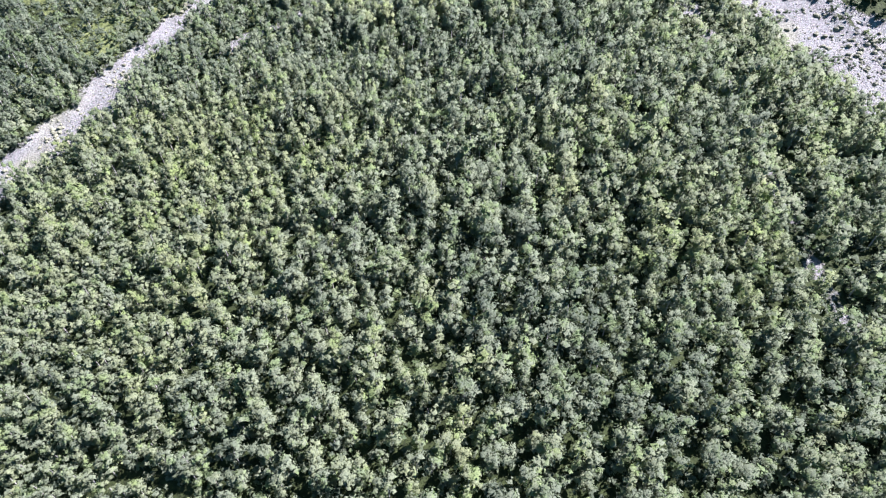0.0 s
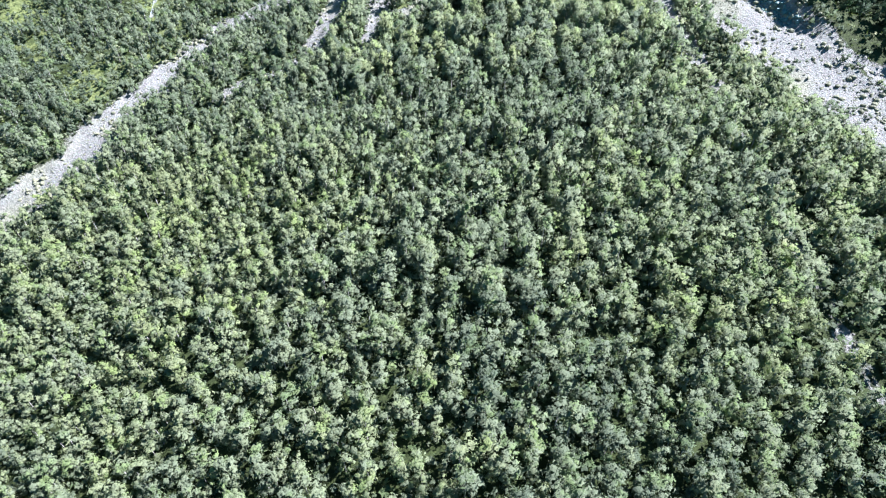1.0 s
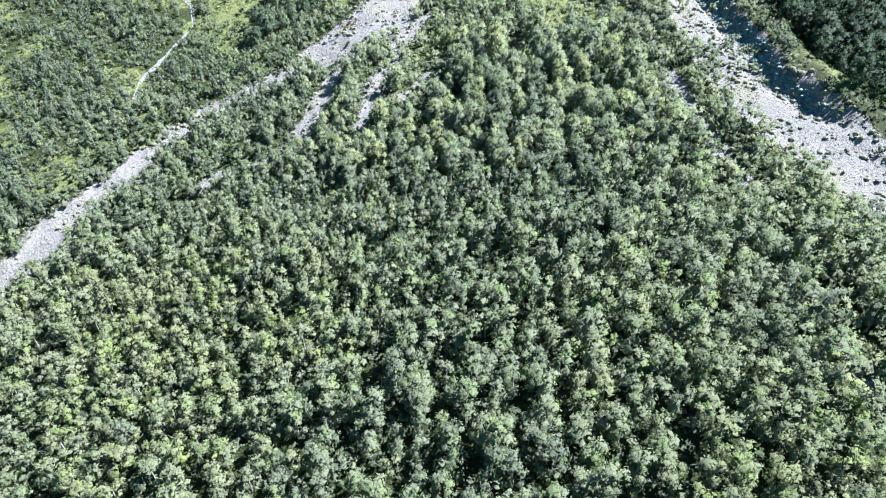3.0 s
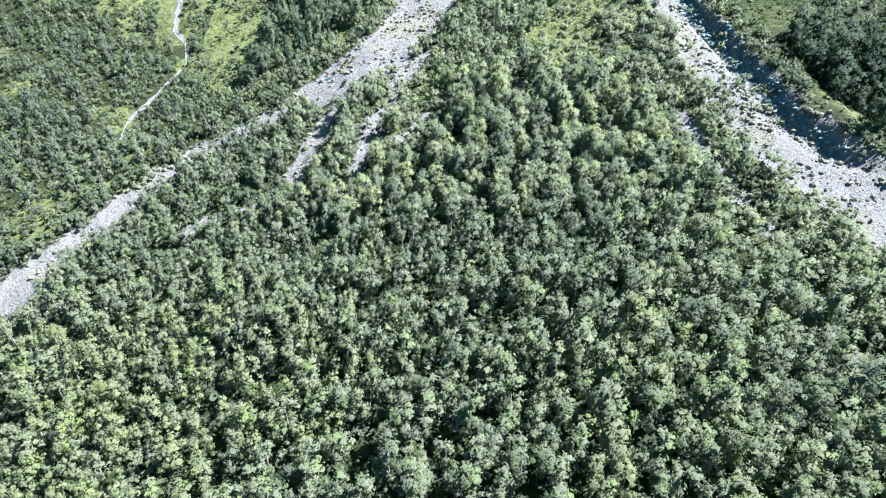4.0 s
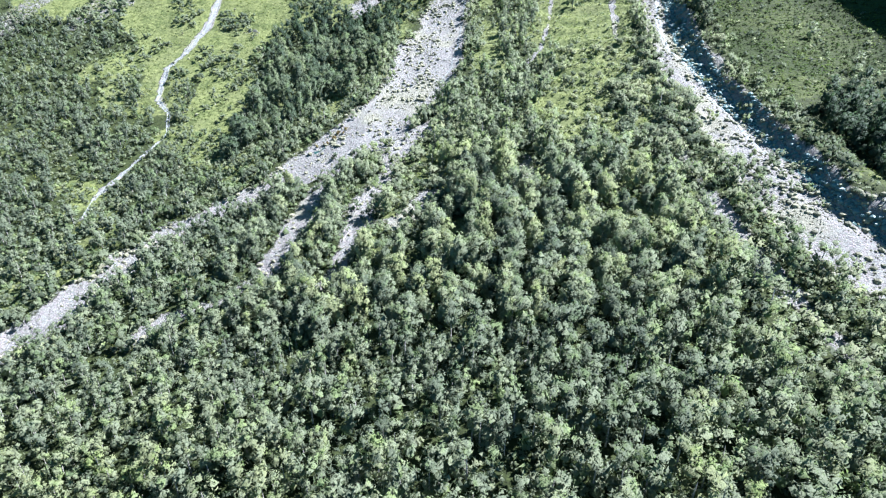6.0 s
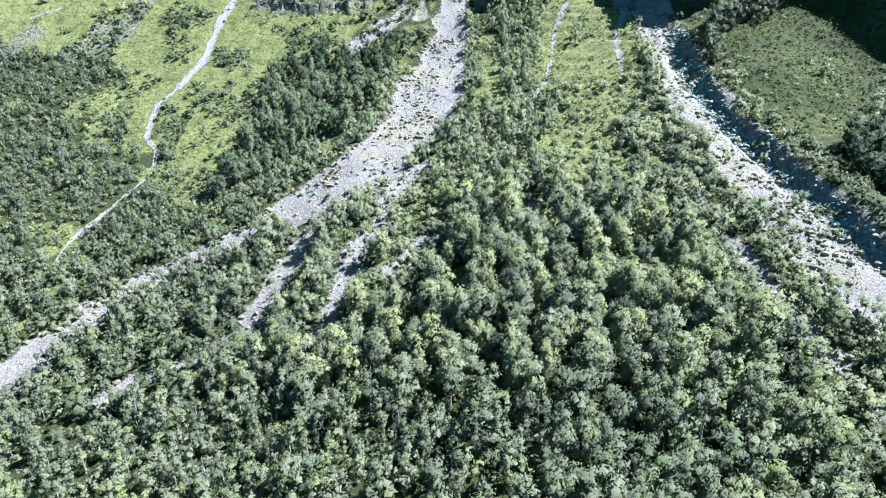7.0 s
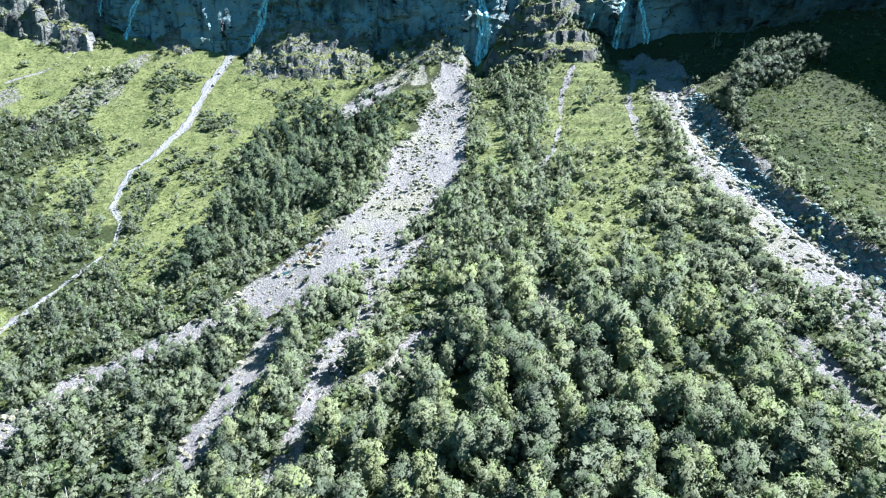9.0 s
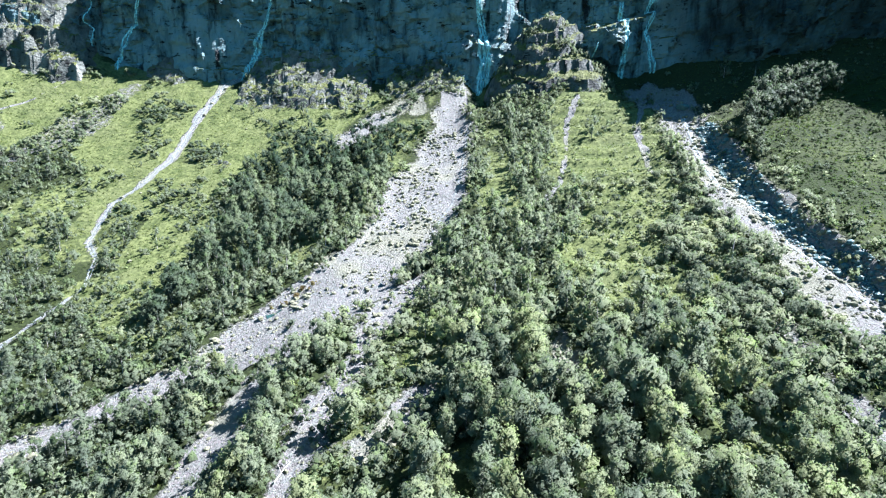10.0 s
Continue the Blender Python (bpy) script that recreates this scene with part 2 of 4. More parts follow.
def ground_material():
    s = Shade("ground", 0.95, 0.15)
    zone = s.add("ShaderNodeSeparateColor")
    s.link(s.attr("zone").outputs["Color"], zone.inputs[0])
    stony, meadow, dusty = zone.outputs
    tuft = s.noise(1.3, 5, 0.7)
    patch = s.noise(0.09, 4, 0.6)
    grass = s.ramp(tuft, (0.28, (0.036, 0.048, 0.016)), (0.5, (0.1, 0.12, 0.043)), (0.78, (0.172, 0.19, 0.075)))
    grass = s.mix(s.band(patch, 0.45, 0.7), grass, s.ramp(tuft, (0.3, (0.054, 0.07, 0.026)), (0.7, (0.138, 0.153, 0.064))))
    grass = s.mix(s.band(s.noise(0.32, 5, 0.68), 0.47, 0.62), grass, s.mix(1.0, grass, (0.6, 0.66, 0.6), "MULTIPLY"))
    # greener and darker to the east: the slope's weak sunlight put into the grass
    grass = s.mix(s.attr("lush_shade").outputs["Fac"], grass, s.mix(1.0, grass, (0.16, 0.235, 0.11), "MULTIPLY"))
    litter = s.ramp(s.noise(2.2, 5, 0.7), (0.3, (0.010, 0.014, 0.006)), (0.55, (0.026, 0.036, 0.012)), (0.8, (0.06, 0.074, 0.026)))
    stone = s.cells(3.4)
    stone.inputs["Randomness"].default_value = 1.0
    grit = s.ramp(s.noise(5.5, 5, 0.75), (0.25, (0.05, 0.052, 0.035)), (0.5, (0.155, 0.161, 0.107)), (0.75, (0.264, 0.27, 0.182)))
    bits = s.mix(0.35, grit, stone.outputs["Color"], "OVERLAY")
    hue = s.add("ShaderNodeHueSaturation", Saturation=0.18)
    s.link(bits, hue.inputs["Color"])
    sand = s.ramp(s.noise(0.8, 4, 0.6), (0.3, (0.165, 0.17, 0.115)), (0.7, (0.232, 0.238, 0.162)))
    gravel = s.mix(dusty, hue.outputs[0], sand)
    green = s.mix(s.band(s.math("ADD", meadow, s.math("MULTIPLY", s.math("SUBTRACT", tuft, 0.5), 0.7)), 0.3, 0.7), litter, grass)
    edge = s.math("ADD", stony, s.math("MULTIPLY", s.math("SUBTRACT", s.noise(1.1, 5, 0.7), 0.5), 0.9))
    mask = s.band(edge, 0.4, 0.6)
    rise = s.math("ADD", s.math("MULTIPLY", tuft, 0.5), s.math("MULTIPLY", s.math("MULTIPLY", s.noise(2.6, 6, 0.75), mask), 0.9))
    s.bump(rise, 0.5, 0.9)
    return s.colour(s.mix(mask, green, gravel))


def rock_material(name, wet=0.35, grain=0.3, base=((0.011, 0.023, 0.027), (0.155, 0.262, 0.28), (0.215, 0.31, 0.32)), moss=(0.62, 0.85)):
    s = Shade(name, 0.75, 0.2)
    mottled = s.noise(0.3, 8, 0.62, (1.0, 1.0, grain))
    stone = s.ramp(mottled, (0.3, base[0]), (0.5, base[1]), (0.72, base[2]))
    streak = s.noise(0.34, 6, 0.62, (1.0, 1.0, 0.07))
    stone = s.mix(s.band(streak, 0.53, 0.66), stone, tuple(c * 0.5 for c in base[0]))
    stone = s.mix(s.math("MULTIPLY", s.band(s.noise(0.15, 6, 0.6, (1.0, 1.0, 0.09)), 0.5, 0.64), 0.75), stone, base[2])
    crack = s.noise(0.42, 7, 0.7, (0.55, 1.0, 1.6))
    stone = s.mix(s.band(crack, 0.43, 0.36), stone, tuple(c * 0.3 for c in base[0]))
    height = s.math("ADD", s.noise(0.9, 8, 0.7, (1, 1, 1.7)), s.math("MULTIPLY", s.cells(0.55, "DISTANCE_TO_EDGE").outputs["Distance"], 0.4))
    s.bump(height, 1.1, 0.9)
    rough = s.ramp(streak, (0.4, (0.85, 0.85, 0.85)), (0.65, (wet, wet, wet)))
    s.link(rough, s.bsdf.inputs["Roughness"])
    # shade on the east end of the face is painted into the rock
    dark = s.attr("cliff_shade").outputs["Fac"]
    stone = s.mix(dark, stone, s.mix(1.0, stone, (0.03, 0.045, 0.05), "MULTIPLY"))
    deep = s.math("MULTIPLY", s.band(s.noise(0.075, 5, 0.6, (1.0, 1.0, 0.6)), 0.5, 0.62), 0.7)
    stone = s.mix(deep, stone, s.mix(1.0, stone, (0.3, 0.36, 0.38), "MULTIPLY"))
    if moss:
        split = s.add("ShaderNodeSeparateXYZ")
        s.link(s.geo.outputs["Normal"], split.inputs[0])
        up = s.math("ADD", split.outputs["Z"], s.math("MULTIPLY", s.math("SUBTRACT", s.noise(0.35, 6, 0.7), 0.5), 1.1))
        green = s.ramp(s.noise(1.8, 4, 0.7), (0.3, (0.045, 0.06, 0.015)), (0.7, (0.15, 0.165, 0.05)))
        stone = s.mix(s.band(up, *moss), stone, green)
    return s.colour(stone)


def boulder_material():
    s = Shade("boulder", 0.85, 0.3)
    tone = s.ramp(s.noise(2.6, 6, 0.7), (0.25, (0.069, 0.072, 0.05)), (0.5, (0.175, 0.182, 0.123)), (0.75, (0.29, 0.298, 0.202)))
    shift = s.ramp(s.geo.outputs["Random Per Island"], (0.0, (0.6, 0.6, 0.6)), (0.5, (0.9, 0.89, 0.87)), (1.0, (1.0, 0.98, 0.95)))
    s.bump(s.noise(4.0, 6, 0.7), 0.12)
    return s.colour(s.mix(1.0, tone, shift, "MULTIPLY"))


def leaf_material(name, dark, mid, light, single=False, sheen=0.06, gaps=7.0):
    s = Shade(name, 0.6, sheen)
    own = s.geo.outputs["Random Per Island"]
    if single:
        tree = s.add("ShaderNodeObjectInfo").outputs["Random"]
    else:
        tree = s.attr("tint").outputs["Fac"]
    tone = s.math("ADD", s.math("MULTIPLY", tree, 0.8), s.math("MULTIPLY", own, 0.2))
    col = s.ramp(tone, (0.1, dark), (0.5, mid), (0.9, light))
    col = s.mix(s.band(s.noise(8.0, 3, 0.7), 0.38, 0.62), s.mix(1.0, col, (0.8, 0.82, 0.8), "MULTIPLY"), s.mix(1.0, col, (1.1, 1.1, 1.08), "MULTIPLY"))
    col = s.mix(s.band(s.noise(0.4, 2, 0.5), 0.5, 0.66), col, s.mix(1.0, col, (0.94, 1.05, 0.76), "MULTIPLY"))
    s.bump(s.noise(8.0, 4, 0.75), 0.14, 0.6)
    s.colour(col)
    glow = s.add("ShaderNodeBsdfTranslucent")
    s.link(s.mix(1.0, col, (1.12, 1.3, 1.05), "MULTIPLY"), glow.inputs["Color"])
    both = s.add("ShaderNodeMixShader", Fac=0.38)
    s.link(s.bsdf.outputs[0], both.inputs[1]), s.link(glow.outputs[0], both.inputs[2])
    # each spray is made of separate leaves with air between them
    air, spray = s.add("ShaderNodeBsdfTransparent"), s.add("ShaderNodeMixShader")
    s.link(s.band(s.noise(gaps, 2, 0.6), 0.365, 0.42), spray.inputs["Fac"])
    s.link(air.outputs[0], spray.inputs[1]), s.link(both.outputs[0], spray.inputs[2])
    s.link(spray.outputs[0], s.out.inputs["Surface"])
    return s.mat


def bark_material():
    s = Shade("bark", 0.8, 0.25)
    tone = s.ramp(s.noise(3.0, 5, 0.7, (1, 1, 2.5)), (0.35, (0.06, 0.055, 0.05)), (0.5, (0.32, 0.31, 0.29)), (0.7, (0.5, 0.49, 0.46)))
    s.bump(s.noise(6, 4, 0.7), 0.05)
    return s.colour(tone)


def water_material(name, foam, clear=(0.15, 0.36, 0.37), stretch=(1, 1, 0.12), scale=4.5, white=(0.58, 0.80, 0.80), veil=0.0):
    s = Shade(name, 0.25, 0.5)
    froth = s.noise(scale, 6, 0.7, stretch)
    fac = s.band(froth, 0.62 - foam, 0.78 - foam)
    s.bump(s.noise(scale * 1.5, 5, 0.7, stretch), 0.25)
    s.link(s.ramp(fac, (0.0, (0.12, 0.12, 0.12)), (1.0, (0.7, 0.7, 0.7))), s.bsdf.inputs["Roughness"])
    if veil:
        # the sheet thins into threads towards its edges
        body = s.attr("tint").outputs["Fac"]
        thread = s.math("MULTIPLY", s.math("SUBTRACT", s.noise(scale * 0.8, 5, 0.75, stretch), 0.5), 2.2)
        thick = s.math("SUBTRACT", s.math("ADD", s.math("MULTIPLY", body, 0.8), thread), veil)
        open_air = s.add("ShaderNodeBsdfTransparent")
        both = s.add("ShaderNodeMixShader")
        s.link(s.band(thick, 0.0, 0.8), both.inputs["Fac"])
        s.link(open_air.outputs[0], both.inputs[1]), s.link(s.bsdf.outputs[0], both.inputs[2])
        s.link(both.outputs[0], s.out.inputs["Surface"])
    return s.colour(s.mix(fac, clear, white))


GROUND = ground_material()
ROCK = rock_material("cliff_rock")
OUTCROP = rock_material("outcrop_rock", 0.6, 1.0, ((0.04, 0.046, 0.043), (0.125, 0.136, 0.122), (0.25, 0.262, 0.232)), (0.42, 0.7))
MOSSY = rock_material("mossy_rock", 0.6, 1.0, ((0.03, 0.037, 0.036), (0.085, 0.098, 0.092), (0.155, 0.172, 0.158)), (0.32, 0.58))
STONE = boulder_material()
BIRCH_TONES = ((0.089, 0.112, 0.081), (0.165, 0.193, 0.129), (0.196, 0.222, 0.116))
# alder leaves are dark; part of the ravine's shade is put into this colour
ALDER_SHADE_TONES = ((0.036, 0.056, 0.04), (0.066, 0.092, 0.06), (0.104, 0.128, 0.075))
WILLOW_TONES = ((0.082, 0.104, 0.07), (0.158, 0.183, 0.118), (0.24, 0.258, 0.152))
BIRCH_LEAF, BIRCH_LEAF_ONE = leaf_material("birch_leaf", *BIRCH_TONES), leaf_material("birch_leaf_single", (0.1, 0.125, 0.09), (0.184, 0.214, 0.142), (0.218, 0.246, 0.128), True)
BUSH_LEAF_ONE = leaf_material("bush_leaf_single", (0.045, 0.062, 0.047), (0.075, 0.097, 0.069), (0.108, 0.128, 0.085), True)
ALDER_LEAF, ALDER_LEAF_ONE = leaf_material("alder_leaf", *ALDER_SHADE_TONES), leaf_material("alder_leaf_single", (0.058, 0.082, 0.058), (0.1, 0.13, 0.085), (0.14, 0.168, 0.1), True)
WILLOW_LEAF, WILLOW_LEAF_ONE = leaf_material("willow_leaf", *WILLOW_TONES), leaf_material("willow_leaf_single", *WILLOW_TONES, True)
HERB_LEAF = leaf_material("herb_leaf", (0.024, 0.044, 0.014), (0.064, 0.098, 0.028), (0.13, 0.16, 0.05))
GRASS_BLADE = leaf_material("grass_blade", (0.036, 0.054, 0.018), (0.108, 0.13, 0.04), (0.18, 0.192, 0.064))
BARK = bark_material()
FALL = water_material("falling_water", 0.24, (0.1, 0.42, 0.48), white=(0.45, 0.84, 0.88), veil=0.26)
BROOK = water_material("brook_water", 0.2, (0.2, 0.24, 0.24), (1, 1, 1), 6.0, (0.4, 0.43, 0.42), 0.3)
RAPID = water_material("rapid_water", 0.2, (0.2, 0.26, 0.26), (1, 1, 1), 2.2, (0.5, 0.54, 0.53), 0.3)
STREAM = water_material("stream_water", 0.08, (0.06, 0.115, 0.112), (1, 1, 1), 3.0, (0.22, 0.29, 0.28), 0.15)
POOL = water_material("pool_water", -0.3, (0.025, 0.065, 0.06), (1, 1, 1), 1.0)

# ---- ground ----
def axis(low, high, step, far, grow=1.22):
    inner = list(np.arange(low, high + step / 2, step))
    out, s = [], step
    p = inner[-1]
    while p < far:
        s *= grow
        p += s
        out.append(p)
    back, s, p = [], step, inner[0]
    while p > -far:
        s *= grow
        p -= s
        back.append(p)
    return np.array(back[::-1] + inner + out)


gx, gy = axis(-132, 118, 1.0, 2500), axis(14, 246, 1.0, 2500)
GX, GY = np.meshgrid(gx, gy)
GZ = terrain(GX, GY)
big, small, thin = beds(GX, GY)
strewn = np.maximum(along([(-90, 234, 3), (-97, 220, 5), (-106, 206, 4)], GX, GY), along([(-118, 215, 4), (-124, 200, 4)], GX, GY)) + 4 * fbm(GX, GY, 6, 3, 66)
stony = np.maximum.reduce([smooth(-1, 2, strewn) * 0.5, smooth(-1.0, 0.4, bank_cut(GX, GY)) * 0.8, smooth(-0.8, 0.8, big), smooth(-0.7, 0.7, small) * 0.9, smooth(-0.45, 0.3, thin) * 0.9])
stony = np.maximum(stony, 0.47 * smooth(-3.2, -0.6, np.maximum(big, small)))
talus = 1 - np.hypot((GX - 57) / 8, (GY - 226) / 10) + 0.5 * fbm(GX, GY, 8, 3, 68)
stony = np.maximum(stony, 0.75 * smooth(0.0, 0.3, talus))
lawn = np.zeros(GX.shape)
WX, WY = GX + 5 * fbm(GX, GY, 14, 3, 60), GY + 5 * fbm(GX, GY, 14, 3, 63)
for zone, share in ((MEADOW_WEST, 0.75), (MEADOW_MID, 1.0), (MEADOW_EAST, 0.6)):
    lawn = np.maximum(lawn, inside(zone, WX, WY) * share)
glade = smooth(0.05, 0.35, fbm(GX, GY, 17, 3, 70))
lawn = np.maximum(lawn, np.where(GY > 118, 0.55, 0.3 * smooth(96, 112, GY)) * glade)
mid_strip = (GX > -2) & (GX < 50) & (GY > 150)
lawn = np.where((GX > -20) & (GX < 45) & (GY > 120) & (GY <= 150), np.maximum(lawn, 0.6 * smooth(0.05, 0.3, fbm(GX, GY, 10, 3, 74))), lawn)
lawn = np.where(mid_strip, np.maximum(lawn, 0.7 * (1 - smooth(-0.1, 0.2, fbm(GX, GY, 11, 3, 72)))), lawn)
hollow = smooth(0.0, 0.2, -fbm(GX, GY, 20, 3, 75))
west_side = GX < np.interp(GY, [b[1] for b in BED_WEST][::-1], [b[0] for b in BED_WEST][::-1])
lawn = np.where(west_side & (GY > 108) & (GY <= 168), np.maximum(lawn, 0.65 * smooth(-0.1, 0.2, fbm(GX, GY, 12, 3, 77))), lawn)
lawn = np.where(west_side & (GY > 168), np.maximum(lawn, 0.75 * hollow), lawn)
lawn = np.maximum(lawn, 0.5 * inside(GLADE, WX, WY))
lawn = lawn * (1 - 0.75 * smooth(-4.5, -1.0, np.maximum(big, small)) * (fbm(GX, GY, 6, 2, 78) > -0.25))
pale = 0.6 * smooth(0.15, 0.5, fbm(GX, GY, 10, 3, 80))
lush_shade = smooth(60, 66, GX) * smooth(130, 150, GY) * (0.85 + 0.6 * fbm(GX, GY, 14, 4, 84))  # greener herbs east of the stream, with the slope's dimmer light painted in
zone = np.stack([stony, lawn, pale, np.ones(GX.shape)], -1)
ground = new("ground", mesh_of("ground", np.stack([GX, GY, GZ], -1).reshape(-1, 3), [grid_faces(len(gy), len(gx))], [GROUND], {"zone": zone.reshape(-1, 4), "lush_shade": lush_shade.ravel()}, True))
tagged(ground, "green alpine slope with pale gravel fans and grass", "ground", kind="structure")


# ---- cliff ----
def rock_shape(rng, fine=False, cuts=5, keen=0.9):
    """A stone with flat broken faces."""
    bm = bmesh.new()
    bmesh.ops.create_icosphere(bm, subdivisions=2 if fine else 1, radius=1.0)
    v, f = np.array([p.co[:] for p in bm.verts]), np.array([[p.index for p in q.verts] for q in bm.faces])
    bm.free()
    for _ in range(cuts):
        d = rng.normal(size=3)
        d /= np.linalg.norm(d)
        over = np.maximum(v @ d - rng.uniform(0.45, 0.8), 0)
        v = v - over[:, None] * d * keen
    return v * (1 + 0.06 * rng.uniform(-1, 1, (len(v), 1))) * np.array([1.15, 0.9, 0.75]), f


def cliff_face(x, z):
    """How far north the rock face stands at x and height z."""
    y = cliff_line(x) + (0.06 - 0.42 * smooth(66, 80, x)) * np.maximum(z - 77, -3)
    wx, wz = x + 3 * fbm(x, z, 11, 3, 101), z + 2 * fbm(x, z, 8, 3, 102)
    y = y + 2.4 * fbm(wx, wz * 0.6, 22, 3, 100) + 2.2 * np.abs(fbm(wx, wz * 0.42, 7, 4, 110)) + 0.35 * fbm(x, z, 2.4, 3, 120)
    y = y + (1.0 * broken(wx, wz, 6.5, 4.0, 121, 0.7) + 0.35 * broken(wx + wz * 0.15, wz, 2.6, 1.7, 127, 0.7)) * np.clip(0.75 + 1.2 * fbm(x, z, 24, 2, 118), 0.25, 1.3) * (1 - 0.9 * np.exp(-((x + 70) / 7) ** 2 - ((z - 93) / 5) ** 2))
    y = y + 1.3 * np.abs(fbm(wx, z * 0.10, 3.6, 3, 115)) * smooth(-0.3, 0.3, fbm(x, z, 30, 2, 116))
    # ledges: hard beds stand out, soft beds are cut back
    even = 1 - np.exp(-((x + 70) / 8) ** 2 - ((z - 93) / 6) ** 2)
    bed = z + 2.6 * fbm(x, z * 0.5, 26, 3, 130) + 0.06 * x
    y = y - 1.2 * smooth(-0.25, 0.25, np.sin(bed * 0.5)) * np.clip(0.1 + 1.8 * fbm(x, z, 13, 3, 133), 0, 1) * even

    def swell(cx, cz, rx, rz, out, ragged=1.0):
        d = np.hypot((x - cx) / rx, (z - cz) / rz) + 0.30 * ragged * fbm(x, z, 7, 4, 140)
        step = np.clip(1.1 - d, 0, 1)
        return out * (0.6 * step + 0.4 * smooth(0.1, 0.3, step))

    y = y - swell(31, 84, 17, 14, 3.0) - swell(48, 92, 12, 8, 3.6) - swell(-122, 95, 16, 11, 4.0)
    y = y - swell(90, 92, 14, 9, 2.5)
    # benches: above them the rock steps back
    shelf = np.interp(x, [8, 17, 23, 29, 41, 43, 54, 58, 63, 66], [125, 109, 102, 98, 93, 95.5, 99, 100, 101, 125]) + 1.2 * fbm(x, z * 0, 3, 3, 150)
    y = y + 7.5 * smooth(6, 32, x) * smooth(0, 1.6, z - shelf)
    y = y + 4.0 * smooth(0, 2.0, z - (88 + 2.5 * fbm(x, z * 0, 9, 3, 155))) * smooth(8, 28, x) * (1 - smooth(34, 42, x))
    shelf = 103 + 2 * fbm(x, z * 0, 8, 3, 152) + 20 * smooth(-112, -106, x)
    y = y + 5 * smooth(0, 1.5, z - shelf)
    # gullies behind the falls
    for gx0, gw, gd in ((-57, 6, 3.0), (-109, 4, 3.0), (11.5, 4.5, 2.4), (53, 3.5, 1.2), (60, 5, 2.6), (-97, 5, 1.6)):
        y = y + gd * np.exp(-((x - gx0) / np.where((x < gx0) & (gx0 < -50), 3 * gw, gw)) ** 2)
    return y


cx = np.concatenate([np.arange(-330, -150, 6.0), np.arange(-150, 126, 0.55), np.arange(126, 320, 6.0)])
ct = np.concatenate([np.linspace(0, 0.42, 96), np.linspace(0.42, 1, 40)[1:]])
CX = np.repeat(cx[None, :], len(ct), 0)
CT = np.interp(CX, TOP_X, TOP_Z)
low_z = 56.0
CZ = np.where(ct[:, None] <= 0.42, low_z + ct[:, None] / 0.42 * 50, low_z + 50 + (ct[:, None] - 0.42) / 0.58 * (CT - low_z - 50))
CY = cliff_face(CX, CZ)
cap_y, cap_z = np.maximum(CY[-1:] + 4, cliff_line(cx)[None, :] + 32), CZ[-1:] + 0.5
V = np.stack([np.concatenate([CX, CX[-1:]]), np.concatenate([CY, cap_y]), np.concatenate([CZ, cap_z])], -1).reshape(-1, 3)
# mask for the shade painted on the cliff's east end
cliff_shade = smooth(60, 76, V[:, 0] + 6 * fbm(V[:, 0], V[:, 2], 12, 3, 160)) * (0.7 + 0.3 * fbm(V[:, 0], V[:, 2], 16, 3, 161))
cliff = new("cliff", mesh_of("cliff", V, [grid_faces(len(ct) + 1, len(cx))], [ROCK], {"cliff_shade": cliff_shade}))
tagged(cliff, "dark wet rock face with ledges and mossy steps", "cliff", kind="structure")


CRAGS = []


def crag_height(x, y, x0, y0, rx, ry, high, lean, seed, rough):
    """Height of a crag over the slope: steps of broken blocks rising towards the cliff."""
    wx = x + 1.8 * fbm(x, y, 6, 3, seed)
    rise = np.clip(1 - np.abs((wx - x0) / rx) ** 1.8, -0.3, 1) * (1 + lean * (x - x0) / rx)
    back = np.clip((y + 1.5 * fbm(x, y, 5, 3, seed + 5) - y0 + ry) / (2 * ry), -0.2, 1.15)
    lump = high * np.clip(rise, 0, 1) ** 0.7 * np.clip(back, 0, 1)
    thick = max(0.9, 0.2 * high)
    step = lump / thick + 0.8 * fbm(x, y, 7, 2, seed + 9) + 0.35 * broken(x, y, 5.0, 3.0, seed + 23, 0.5)
    lump = thick * (0.75 * (np.floor(step) + smooth(0.55, 0.95, step - np.floor(step))) + 0.25 * step)
    relief = 0.4 * broken(x, y, 4.2, 2.4, seed + 11, 0.9) + 0.13 * broken(x, y, 1.7, 1.1, seed + 17, 0.9)
    return lump + rough * relief * smooth(0, 0.15, np.minimum(rise, back)) - 1.2 * (1 - smooth(-0.05, 0.12, np.minimum(rise, back)))


